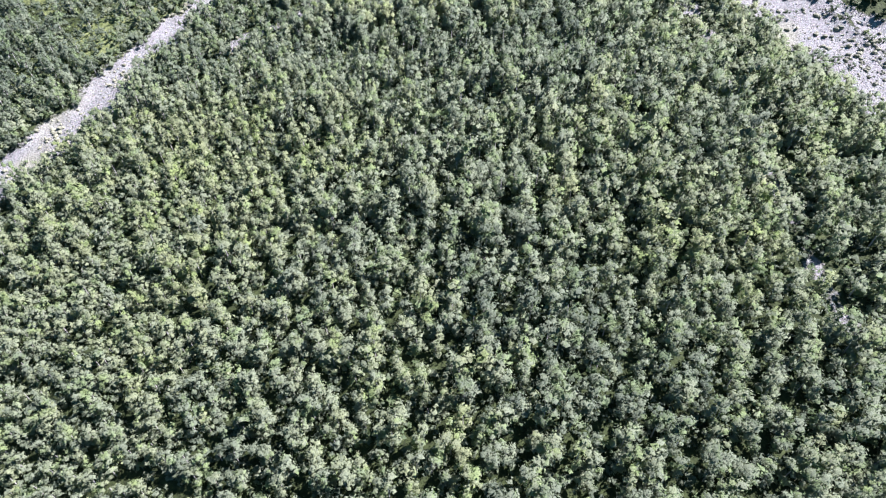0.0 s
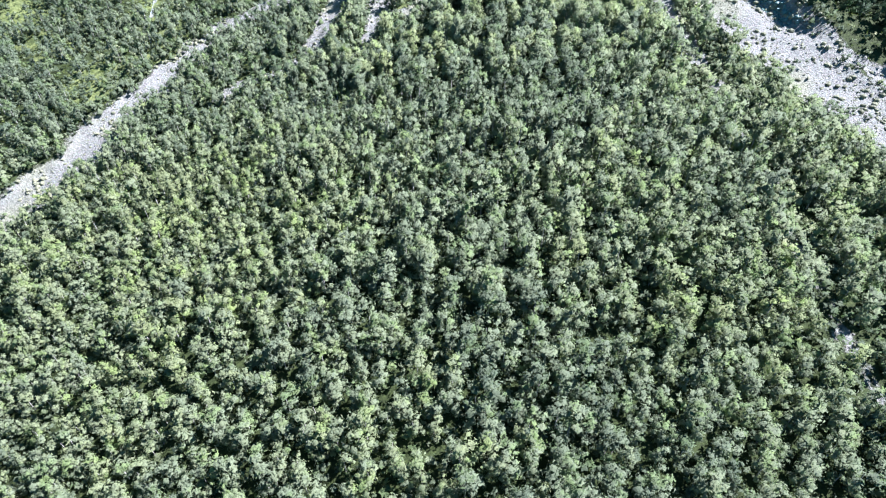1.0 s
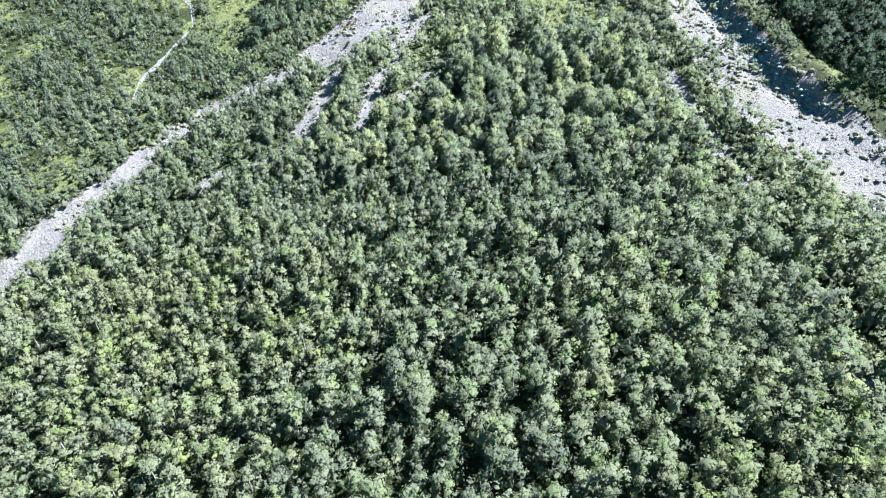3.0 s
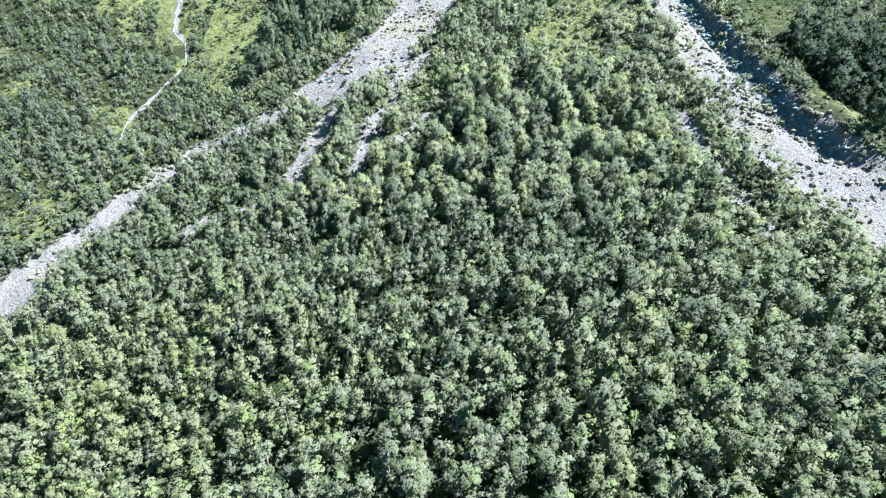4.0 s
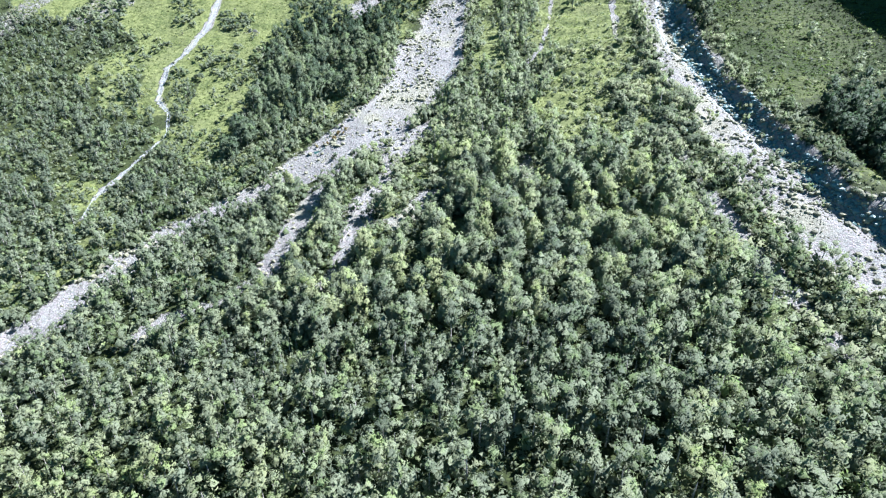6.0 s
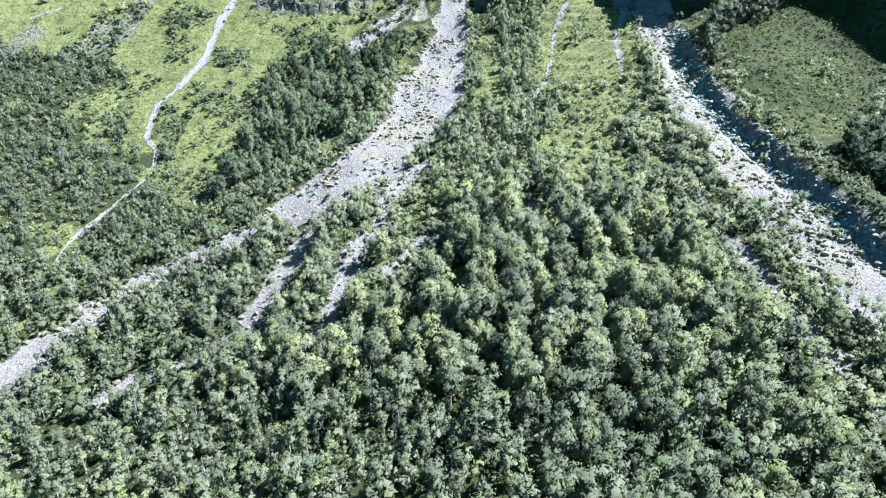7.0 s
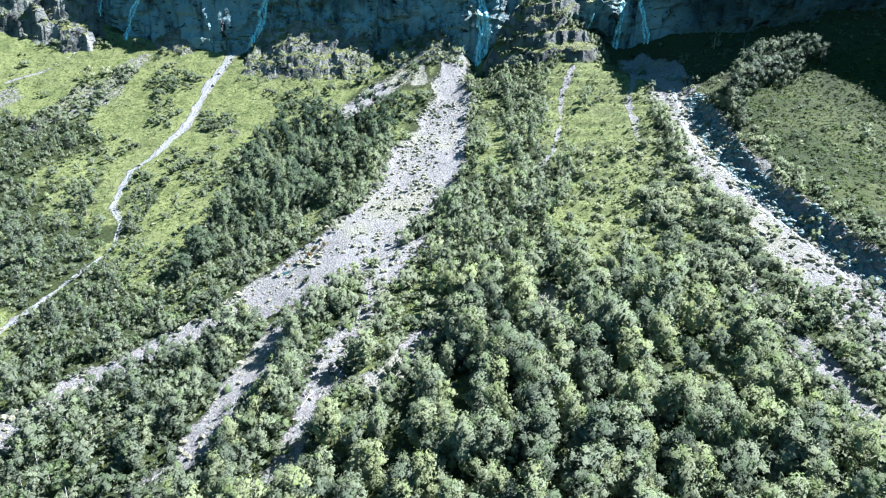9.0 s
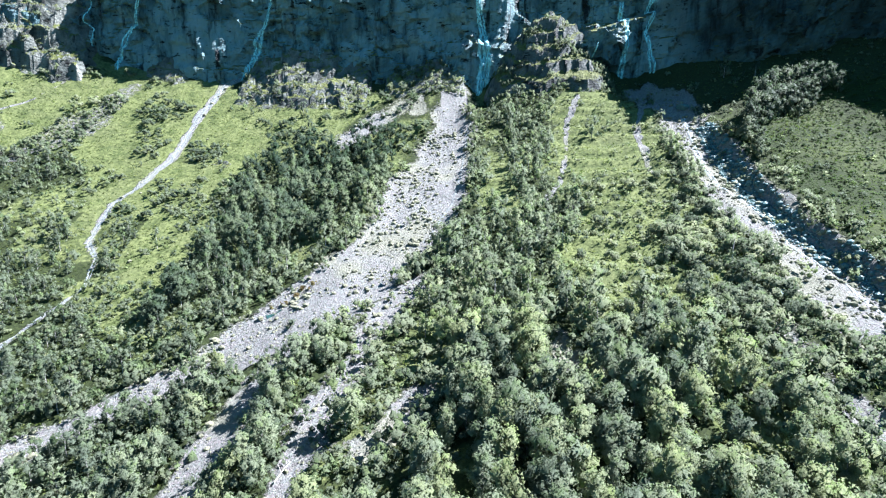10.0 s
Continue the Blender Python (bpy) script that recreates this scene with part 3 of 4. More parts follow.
def outcrop(x0, y0, rx, ry, high, label, lean=0.0, rough=1.0, step=0.4, rock=None):
    """A crag of stepped, broken rock, highest against the cliff."""
    seed, rock = 400 + 30 * len(CRAGS), rock or OUTCROP
    shape = (x0, y0, rx, ry, high, lean, seed, rough)
    CRAGS.append(shape)
    ox, oy = np.arange(x0 - rx * 1.15, x0 + rx * 1.15, step), np.arange(y0 - ry * 1.2, y0 + ry * 1.5 + 3, step)
    OX, OY = np.meshgrid(ox, oy)
    OZ = terrain(OX, np.minimum(OY, y0 + ry), False) + crag_height(OX, OY, *shape)
    root = new("rock_outcrop")
    root.location = (x0, y0, float(terrain(x0, y0, False)))
    base = np.array(root.location)
    body = new("rock_body", mesh_of("rock_body", np.stack([OX, OY, OZ], -1).reshape(-1, 3) - base, [grid_faces(len(oy), len(ox))], [rock]))
    body.parent = root
    for k in range(int(1.6 * rx)):
        x, y = block_rng.uniform(x0 - 0.85 * rx, x0 + 0.85 * rx), block_rng.uniform(y0 - 0.9 * ry, y0 + 0.4 * ry)
        z = float(terrain(x, y, False) + crag_height(np.array(x), np.array(y), *shape))
        s = block_rng.uniform(0.3, 1.0) * (0.5 + 0.06 * high)
        ob = new("block", BLOCKS[rock][k % 6])
        ob.parent = root
        ob.matrix_basis = Matrix.Translation(Vector((x, y, z - 0.1 * s)) - root.location) @ Euler((block_rng.normal(0, 0.2), block_rng.normal(0, 0.2), block_rng.uniform(0, 6.28))).to_matrix().to_4x4() @ Matrix.Diagonal((s * 1.3, s, s * 0.7, 1))
    return tagged(root, label, "rock outcrop", "outcrops")


block_rng = np.random.default_rng(53)
BLOCKS = {}
for rock in (OUTCROP, MOSSY):
    BLOCKS[rock] = []
    for k in range(6):
        bv, bf = rock_shape(block_rng, True, 9, 1.0)
        BLOCKS[rock].append(mesh_of("block", bv, [bf], [rock]))
outcrop(-42, 237.5, 20, 7.5, 8.5, "broken grey rock outcrop with mossy ledges below the cliff", 0.0, 1.5, 0.4)
outcrop(-6, 239.5, 12, 3.5, 5.0, "low pale rock ledge at the foot of the cliff", 0.1, 0.8)
outcrop(31, 234, 17, 6, 14.5, "mossy stepped rock knob beside the tall waterfall", -0.15, 0.7, 0.4, MOSSY)
outcrop(40, 234, 8, 2.5, 2.5, "pale slabs of rock below the mossy knob", 0.0, 0.7)
outcrop(-127, 239, 19, 6, 20, "pale broken rock buttress above the meadow", 0.2, 1.2)
outcrop(-85, 240, 7, 2.5, 5, "small cracked rock knob below the waterfalls", 0.0, 0.7)
outcrop(15.5, 236.5, 3.2, 2.2, 2.4, "rounded pale rock beside the foot of the waterfall", 0.0, 0.5, 0.3)
outcrop(-56, 207, 2.4, 1.2, 0.6, "low dark rock lying in the grassy slope", 0.0, 0.35, 0.25)


def crag_top(x, y):
    """The top of the slope or of a crag standing on it."""
    z = terrain(x, y)
    for c in CRAGS:
        on = (np.abs(x - c[0]) < c[2] * 1.1) & (y > c[1] - c[3] * 1.1) & (y < c[1] + c[3] * 1.5)
        z = np.where(on, np.maximum(z, terrain(x, np.minimum(y, c[1] + c[3]), False) + crag_height(x, y, *c)), z)
    return z

# ---- leaf and rock building ----
def unit(rng, n):
    v = rng.normal(size=(n, 3))
    return v / np.linalg.norm(v, axis=1, keepdims=True)


OCT_V = np.array([(1, 0, 0), (0, 1, 0), (-1, 0, 0), (0, -1, 0), (0, 0, 1), (0, 0, -1.0)])
OCT_F = np.array([(0, 1, 4), (1, 2, 4), (2, 3, 4), (3, 0, 4), (1, 0, 5), (2, 1, 5), (3, 2, 5), (0, 3, 5)])
CORE_V = OCT_V * np.array([1, 1, 1]) + np.array([0, 0, 0.05])


def cards(rng, centre, way, size, wide=0.6):
    """Small leaf sprays: a pointed leaf shape at each centre, facing roughly its way."""
    n = len(centre)
    normal = way + 0.6 * unit(rng, n)
    normal /= np.linalg.norm(normal, axis=1, keepdims=True)
    t = np.cross(normal, unit(rng, n))
    t /= np.linalg.norm(t, axis=1, keepdims=True) + 1e-9
    b = np.cross(normal, t)
    a = (size * rng.uniform(0.6, 1.25, n))[:, None]
    tip = rng.uniform(-0.4, 0.4, n)[:, None]
    v = np.stack([centre - t * a - b * a * wide, centre + t * a * 1.2 + b * a * tip, centre - t * a * 0.6 + b * a * wide], 1).reshape(-1, 3)
    return v, np.arange(3 * n).reshape(-1, 3)


def crown(rng, tall, wide, clumps, sprays, size, low=0.06, core=0.7, stems=None):
    """Leaf clumps round a stem: an uneven, upright crown with gaps. Returns vertices, quads (none), triangles and the normals of the rounded mass."""
    stems = int(rng.integers(1, 4)) if stems is None else stems
    own = np.arange(clumps) % stems
    peak = rng.uniform(0.66, 1.0, stems)
    peak[0] = 1.0
    aim, tip = rng.uniform(0, 6.28, stems), wide * rng.uniform(0.12, 0.34, stems) * (stems > 1)
    h = rng.permutation((np.arange(clumps) + rng.uniform(0.1, 0.9, clumps)) / clumps)
    h[:stems] = 1.0
    turn = np.arange(clumps) * 2.4 + rng.uniform(0, 2, clumps)
    girth = np.sin(np.pi * (0.22 + 0.64 * h)) ** 0.8
    reach = wide * 0.5 * girth * rng.uniform(0.2, 0.95, clumps) / (1 + 0.25 * (stems - 1))
    lift = tall * (low + (0.9 - low) * h * peak[own])
    c = np.stack([np.cos(turn) * reach + np.cos(aim[own]) * tip[own] * (0.4 + 0.6 * h), np.sin(turn) * reach + np.sin(aim[own]) * tip[own] * (0.4 + 0.6 * h), lift], 1)
    r = wide * rng.uniform(0.11, 0.22, clumps) * (1.08 - 0.2 * h)
    verts, tris, norms, base = [], [], [], 0
    per = np.maximum(4, (sprays * r ** 2 / np.sum(r ** 2)).astype(int))
    middle = np.array([0, 0, tall * 0.42])
    shape = np.array([1, 1, 1.2])
    for k in range(clumps):
        u = unit(rng, per[k])
        u[:, 2] = np.where(u[:, 2] < -0.4, -u[:, 2], u[:, 2])
        p = c[k] + u * (r[k] * rng.uniform(0.7, 1.25, per[k]))[:, None] * shape
        v, q = cards(rng, p, u, size)
        away = (p - middle) / np.array([wide * 0.5, wide * 0.5, tall * 0.5])
        away /= np.linalg.norm(away, axis=1, keepdims=True) + 1e-6
        n = np.repeat(u * 0.42 + away * 0.85 + np.array([0, 0, 0.42]) + 0.1 * unit(rng, per[k]), 3, axis=0)
        verts.append(v), tris.append(q + base), norms.append(n)
        base += len(v)
        spin = rng.uniform(0, 6.28)
        turned = CORE_V @ np.array([[math.cos(spin), -math.sin(spin), 0], [math.sin(spin), math.cos(spin), 0], [0, 0, 1]])
        v = turned * r[k] * core * (1 + 0.3 * rng.uniform(-1, 1, (len(turned), 1))) * shape
        verts.append(c[k] + v), tris.append(OCT_F + base)
        away = (c[k] + v - middle) / np.array([wide * 0.5, wide * 0.5, tall * 0.5])
        norms.append(turned * 0.42 + away * 0.85 + np.array([0, 0, 0.42]))
        base += len(turned)
    norms = np.concatenate(norms)
    norms /= np.linalg.norm(norms, axis=1, keepdims=True) + 1e-6
    return np.concatenate(verts), [], np.concatenate(tris), norms


def tube(points, radii, sides=5):
    """A tapered limb along points."""
    pts = np.asarray(points, float)
    ring = np.arange(sides) * 2 * np.pi / sides
    verts = []
    for k, p in enumerate(pts):
        d = pts[min(k + 1, len(pts) - 1)] - pts[max(k - 1, 0)]
        d = d / np.linalg.norm(d)
        a = np.cross(d, (0.3, 1, 0.1))
        a /= np.linalg.norm(a)
        b = np.cross(d, a)
        verts.append(p + radii[k] * (np.cos(ring)[:, None] * a + np.sin(ring)[:, None] * b))
    faces = []
    for k in range(len(pts) - 1):
        for s in range(sides):
            t = (s + 1) % sides
            faces.append((k * sides + s, k * sides + t, (k + 1) * sides + t, (k + 1) * sides + s))
    return np.concatenate(verts), np.array(faces)


def trunk(rng, tall, limbs=4, sides=5):
    lean = rng.normal(0, 0.035 * tall, 2)
    stem = [(0, 0, -0.5), (lean[0] * 0.2, lean[1] * 0.2, tall * 0.3), (lean[0] * 0.5, lean[1] * 0.5, tall * 0.62), (lean[0], lean[1], tall * 0.92)]
    verts, faces = tube(stem, [0.02 * tall, 0.015 * tall, 0.010 * tall, 0.003 * tall], sides)
    vs, fs, base = [verts], [faces], len(verts)
    for k in range(limbs):
        h = tall * rng.uniform(0.25, 0.7)
        a = k * 2.3 + rng.uniform(0, 1)
        out = tall * rng.uniform(0.12, 0.2)
        v, f = tube([(0, 0, h), (math.cos(a) * out * 0.6, math.sin(a) * out * 0.6, h + out * 0.7), (math.cos(a) * out, math.sin(a) * out, h + out * 1.6)],
                    [0.008 * tall, 0.005 * tall, 0.002 * tall], 3)
        vs.append(v), fs.append(f + base)
        base += len(v)
    return np.concatenate(vs), np.concatenate(fs)


class Heap:
    """Many pieces gathered into one mesh."""

    def __init__(self):
        self.v, self.q, self.t, self.tint, self.norm, self.n = [], [], [], [], [], 0

    def put(self, v, q, t, tint=0.5, norm=None):
        if norm is not None:
            self.norm.append(norm)
        self.v.append(v), self.tint.append(np.full(len(v), tint))
        if len(q):
            self.q.append(q + self.n)
        if len(t):
            self.t.append(t + self.n)
        self.n += len(v)

    def done(self, name, material, label, category):
        faces = [np.concatenate(f) for f in (self.q, self.t) if f]
        me = mesh_of(name, np.concatenate(self.v), faces, [material], {"tint": np.concatenate(self.tint)}, False, np.concatenate(self.norm) if self.norm else None)
        return tagged(new(name, me), label, category, kind="stuff")


def placed(v, x, y, z, turn, scale, squash=1.0):
    c, s = math.cos(turn) * scale, math.sin(turn) * scale
    return np.stack([v[:, 0] * c - v[:, 1] * s + x, v[:, 0] * s + v[:, 1] * c + y, v[:, 2] * scale * squash + z], 1)


def grow(heap, shape, x, y, z, turn, scale, squash, tint):
    """Adds a copy of a crown to a heap."""
    v, q, t, n = shape
    heap.put(placed(v, x, y, z, turn, scale, squash), q, t, tint, placed(n, 0, 0, 0, turn, 1.0))


# ---- where plants grow ----
def scatter(rng, low, high, step, jitter=0.42):
    xs, ys = np.meshgrid(np.arange(low[0], high[0], step), np.arange(low[1], high[1], step))
    xs = xs + (np.arange(xs.shape[0])[:, None] % 2) * step * 0.5
    xs, ys = xs.ravel() + rng.uniform(-jitter, jitter, xs.size) * step, ys.ravel() + rng.uniform(-jitter, jitter, ys.size) * step
    near = (xs > -0.42 * ys - 51) & (xs < 0.36 * ys + 49)
    return xs[near], ys[near]


def west_of_bed(x, y):
    px, py = [b[0] for b in BED_WEST][::-1], [b[1] for b in BED_WEST][::-1]
    return x < np.interp(y, py, px)


def east_of_bed(x, y):
    px, py = [b[0] for b in BED_EAST][::-1], [b[1] for b in BED_EAST][::-1]
    return x > np.interp(y, py, px)


def zones(x, y):
    wx, wy = x + 4 * fbm(x, y, 14, 3, 60), y + 4 * fbm(x, y, 14, 3, 63)
    meadow = inside(MEADOW_WEST, wx, wy) | inside(MEADOW_MID, wx, wy) | inside(MEADOW_EAST, wx, wy)
    big, small, thin = beds(x, y)
    bare = np.maximum.reduce([big + 0.4, small + 0.3, thin + 0.2]) > 0
    return meadow, bare, big, small


def tree_share(x, y):
    """The share of places that carry a tree."""
    meadow, bare, big, small = zones(x, y)
    west, east = west_of_bed(x, y), east_of_bed(x, y)
    gap = fbm(x, y, 17, 3, 70)
    share = np.where(gap > 0.42, 0.92, 0.98)
    left = np.where(y < 105, 0.95, np.where(y < 170, 0.72 - 0.6 * smooth(-0.16, 0.1, fbm(x, y, 12, 3, 77)), 0.8 * smooth(-0.2, 0.05, fbm(x, y, 20, 3, 75))))
    share = np.where(west, left, share)
    between = ~west & (x < -3) & (y > 112) & (y < 165)
    share = np.where(between, np.where(x < -17, 0.88, 0.5), share)
    mid = ~west & ~east & (y > 150)
    share = np.where(mid, 0.85 * smooth(0.06, 0.26, fbm(x, y, 11, 3, 72)), share)
    rim = ~east & (x > 38) & (y > 96)
    share = np.where(rim, np.where(y < 130, 0.38, 0.1), share)
    share = np.where(east & (y > 100), 0.25, share)
    share = np.where(meadow, 0.015, share)
    share = np.where(inside(THICKET, x, y) | inside(RAVINE, x, y), 0.95, share)
    share = np.where(inside(SPUR, x, y), np.where(y > 182, 0.8, 0.6), share)
    share = np.where(inside(GLADE, x, y), 0.25, share)
    clear = np.where(y < 150, (big > -0.3) | (small > -2.0), (big > -0.9) | (small > -0.8))
    b2, s2, r2 = beds(x + 0.5, y + 3.5)
    share = np.where((b2 > -0.5) | (s2 > -0.3) | ((r2 > -0.8) & (y < 176)), share * np.where((y < 150) & west, 1.0, np.where((y < 146) & (x < -30), 0.6, 0.45)), share)
    share = np.where(~west & ~east & (x > -20) & (y > 118) & (y <= 150), share * (1 - 0.75 * smooth(0.05, 0.3, fbm(x, y, 10, 3, 74))), share)
    share = np.where((x > 50) & (x < 74) & (y > 184) & (east | (y > 212)), 0.0, share)
    share = np.where((x > -2) & (x < 13.5) & (y > 180), share * 0.12, share)
    _, _, rill = beds(x, y)
    share = np.where((rill > -1.6) & (y < 190), 0.0, share)
    share = np.where((x > 84) & (y > 196), 0.0, share)
    lip = past_bank(x, y)
    share = np.where((lip > -2) & (lip < 7) & (y > 106) & (y < 204), 0.0, share)
    return np.where(bare | clear | (y > cliff_line(x) - 4), 0.0, share)


def thing(name, label, category, group, parts, at, turn, size):
    """A thing from shared part meshes: an empty at its base and one child a part."""
    root = new(name)
    root.matrix_basis = Matrix.Translation(at) @ Matrix.Rotation(turn, 4, "Z") @ Matrix.Diagonal((*size, 1))
    for part_name, me in parts:
        new(part_name, me).parent = root
    return tagged(root, label, category, group)


rng = np.random.default_rng(7)
NEAR = (-34, 40, 104, 146)

# ---- trees ----
single_birch, heap_birch, heap_far, heap_near = [], [], [], []
for k in range(9):
    tall, wide = rng.uniform(5.2, 6.9), rng.uniform(3.5, 4.6)
    v, q, t, n = crown(rng, tall, wide, 34, 900, 0.185)
    cm = mesh_of("crown", v, [q, t], [BIRCH_LEAF_ONE], None, False, n)
    tv, tf = trunk(rng, tall * 0.62)
    single_birch.append([("trunk", mesh_of("trunk", tv, [tf], [BARK], None, True)), ("crown", cm)])
for k in range(14):
    tall, wide = rng.uniform(4.8, 6.8), rng.uniform(3.3, 4.4)
    heap_birch.append(crown(rng, tall, wide, 15, 240, 0.205))
    heap_near.append(crown(rng, tall, wide, 18, 285, 0.19))
    heap_far.append(crown(rng, tall, wide, 13, 190, 0.25))
single_alder, heap_alder = [], []
for k in range(4):
    tall, wide = rng.uniform(6.5, 8.0), rng.uniform(4.0, 5.0)
    v, q, t, n = crown(rng, tall, wide, 28, 700, 0.2)
    tv, tf = trunk(rng, tall * 0.6, 3)
    single_alder.append([("trunk", mesh_of("trunk", tv, [tf], [BARK], None, True)), ("crown", mesh_of("crown", v, [q, t], [ALDER_LEAF_ONE], None, False, n))])
    heap_alder.append(crown(rng, tall, wide, 14, 260, 0.27))

single_bush = []
for k in range(4):
    tall, wide = rng.uniform(6.0, 7.4), rng.uniform(4.2, 5.2)
    v, q, t, n = crown(rng, tall, wide, 26, 720, 0.2)
    tv, tf = trunk(rng, tall * 0.6, 3)
    single_bush.append([("trunk", mesh_of("trunk", tv, [tf], [BARK], None, True)), ("crown", mesh_of("crown", v, [q, t], [BUSH_LEAF_ONE], None, False, n))])

stems = Heap()
woods, upper_woods, dark_woods = Heap(), Heap(), Heap()
stem_v, stem_f = tube([(0, 0, -0.5), (0.05, 0.02, 1.8), (-0.04, 0.05, 3.6)], [0.11, 0.08, 0.03], 4)
small_x, small_y = scatter(rng, (-124, 20), (124, 240), 2.15, 0.55)
large_x, large_y = scatter(rng, (-124, 20), (124, 240), 2.35, 0.55)
young, grown = small_x + 8 * fbm(small_x, small_y, 20, 2, 90) < -12, large_x + 8 * fbm(large_x, large_y, 20, 2, 90) >= -12
tx, ty = np.concatenate([small_x[young], large_x[grown]]), np.concatenate([small_y[young], large_y[grown]])
keep = rng.uniform(0, 1, len(tx)) < tree_share(tx, ty)
tx, ty = tx[keep], ty[keep]
tz = terrain(tx, ty)
tone_patch = 0.5 + 0.4 * fbm(tx, ty, 22, 3, 97) + 0.1 * smooth(10, -30, tx) * (ty < 100)
stand = fbm(tx, ty, 30, 3, 95)
singles = 0
dark_singles = 0
for k in range(len(tx)):
    x, y, z = tx[k], ty[k], tz[k]
    turn = rng.uniform(0, 6.28)
    thick = inside(THICKET, x, y) or inside(RAVINE, x, y)
    scale = rng.uniform(0.56, 1.02) * (1 + 0.3 * stand[k]) * (0.82 + 0.22 * float(smooth(-45, 15, x)))
    if y > 150 and not thick:
        scale *= rng.uniform(0.6, 1.2)
    if y > 222 and 5 < x < 38:
        scale *= 0.75
    if y > 125 and x < -50:
        scale *= rng.uniform(0.55, 1.05)
    tint = float(np.clip(tone_patch[k] + rng.normal(0, 0.14) - 0.3 * float(smooth(-14, -30, x) * smooth(84, 100, y)), 0, 1))
    squash = rng.uniform(0.88, 1.15)
    if thick:
        if rng.uniform() < (0.12 if x > 60 else 0.42):
            continue
        if y > 140 and dark_singles < 120:
            dark_singles += 1
            thing("alder_tree", "dark green alder in a dense thicket on the slope", "tree", "thicket trees", single_alder[k % 4], (x, y, z), turn, (scale, scale, scale * squash))
        else:
            # tint is cut too, to carry the shade of the ravine
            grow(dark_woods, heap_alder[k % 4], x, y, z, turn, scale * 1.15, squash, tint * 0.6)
    elif NEAR[0] < x < NEAR[1] and NEAR[2] < y < NEAR[3] and singles < 300:
        singles += 1
        thing("birch_tree", "leafy green mountain birch in the fan's wood", "tree", "birches on the fan", single_birch[k % 9], (x, y, z), turn, (scale, scale, scale * squash))
    else:
        far = y > 150 or abs(x) > 75
        grow(upper_woods if far else woods, (heap_far if far else heap_near if y < 74 else heap_birch)[k % 14], x, y, z, turn, scale, squash, tint)
        stems.put(placed(stem_v, x, y, z, turn, scale), stem_f, [], 0.5)
# the wood goes on below the start of the flight
belt = [crown(rng, rng.uniform(4.8, 6.8), rng.uniform(3.6, 4.6), 7, 34, 0.42) for _ in range(6)]
bx, by = scatter(rng, (-66, -52), (66, 20), 2.7, 0.55)
bz = terrain(bx, by)
for k in range(len(bx)):
    grow(woods, belt[k % 6], bx[k], by[k], bz[k], rng.uniform(0, 6.28), rng.uniform(0.6, 1.0), rng.uniform(0.88, 1.15), float(rng.uniform(0.25, 0.8)))
woods.done("birch_wood", BIRCH_LEAF, "dense leafy birch wood covering the lower fan", "wood")
upper_woods.done("upper_birch_wood", BIRCH_LEAF, "scattered birches on the upper slope", "wood")
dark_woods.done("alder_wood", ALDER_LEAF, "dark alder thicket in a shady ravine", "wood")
stems.done("birch_trunks", BARK, "pale birch trunks under the canopy", "trunks")

# the clump of tall bushes at the head of the east meadow
for k, (x, y, s) in enumerate([(65, 190.5, 0.75), (67, 193, 0.95), (69.5, 195, 1.05), (70.5, 198, 1.1), (73, 197.5, 1.0), (73.5, 201, 1.3), (76.5, 200, 1.05), (77, 203.5, 1.4), (80, 202, 1.0), (80.5, 205.5, 1.35), (84, 204, 0.95), (84, 207.5, 1.15), (87.5, 206, 0.8), (88.5, 209, 1.1), (92, 208.5, 0.95), (66, 187, 0.6), (64.5, 184, 0.5), (95, 207, 0.7), (82, 200, 0.6), (86, 202.5, 0.55)]):
    thing("willow_tree", "tall grey-green bush in a clump by the shaded cliff", "tree", "bushes by the cliff", single_bush[k % 4], (x, y, float(terrain(x, y))), k * 1.7, (s * 1.08, s * 1.08, s * 1.06))

# ---- shrubs ----
heap_shrub, heap_bush, single_shrub = [], [], []
for k in range(6):
    wide = rng.uniform(1.7, 2.6)
    heap_shrub.append(crown(rng, wide * 0.5, wide, 5, 34, 0.19, 0.05))
    heap_bush.append(crown(rng, wide * 0.78, wide * 1.5, 8, 60, 0.2, 0.05))
    v, q, t, n = crown(rng, wide * 0.52, wide, 11, 220, 0.16, 0.05)
    tv, tf = trunk(rng, wide * 0.5, 3, 3)
    single_shrub.append([("stem", mesh_of("stem", tv, [tf], [BARK])), ("foliage", mesh_of("foliage", v, [q, t], [WILLOW_LEAF_ONE], None, False, n))])
scrub = Heap()
sx, sy = scatter(rng, (-124, 60), (124, 240), 2.15)
meadow, bare, big, small = zones(sx, sy)
west, east = west_of_bed(sx, sy), east_of_bed(sx, sy)
clump = fbm(sx, sy, 15, 3, 200)
clump = 0.5 * clump + 0.5 * fbm(sx, sy, 7, 3, 203)
share = np.where(meadow, 0.05 + 0.93 * smooth(0.03, 0.16, clump), np.where(west & (sy > 168), 0.93, np.where(west & (sy > 110), 0.85, np.where(sy > 112, 0.8, 0.4))))
share = np.where(inside(MEADOW_MID, sx, sy), 0.3 + 0.4 * smooth(-0.2, 0.3, clump) - 0.45 * smooth(178, 198, sy), share)
share = np.where(inside(MEADOW_EAST, sx, sy), 0.34 + 0.5 * smooth(0.2, 0.45, clump), share)
share = np.where(~east & (sx > 36) & (sy > 84) & (sy < 165), 0.97, share)
share = np.where((sy < 112) & (sx > -40) & (sx < 40), 0.6, share)
lip = past_bank(sx, sy)
on_bank = (lip > -0.8) & (lip < 4.2) & (sy > 112) & (sy < 200)
share = np.where(on_bank, 0.95, share)
edge = np.maximum(big, small)
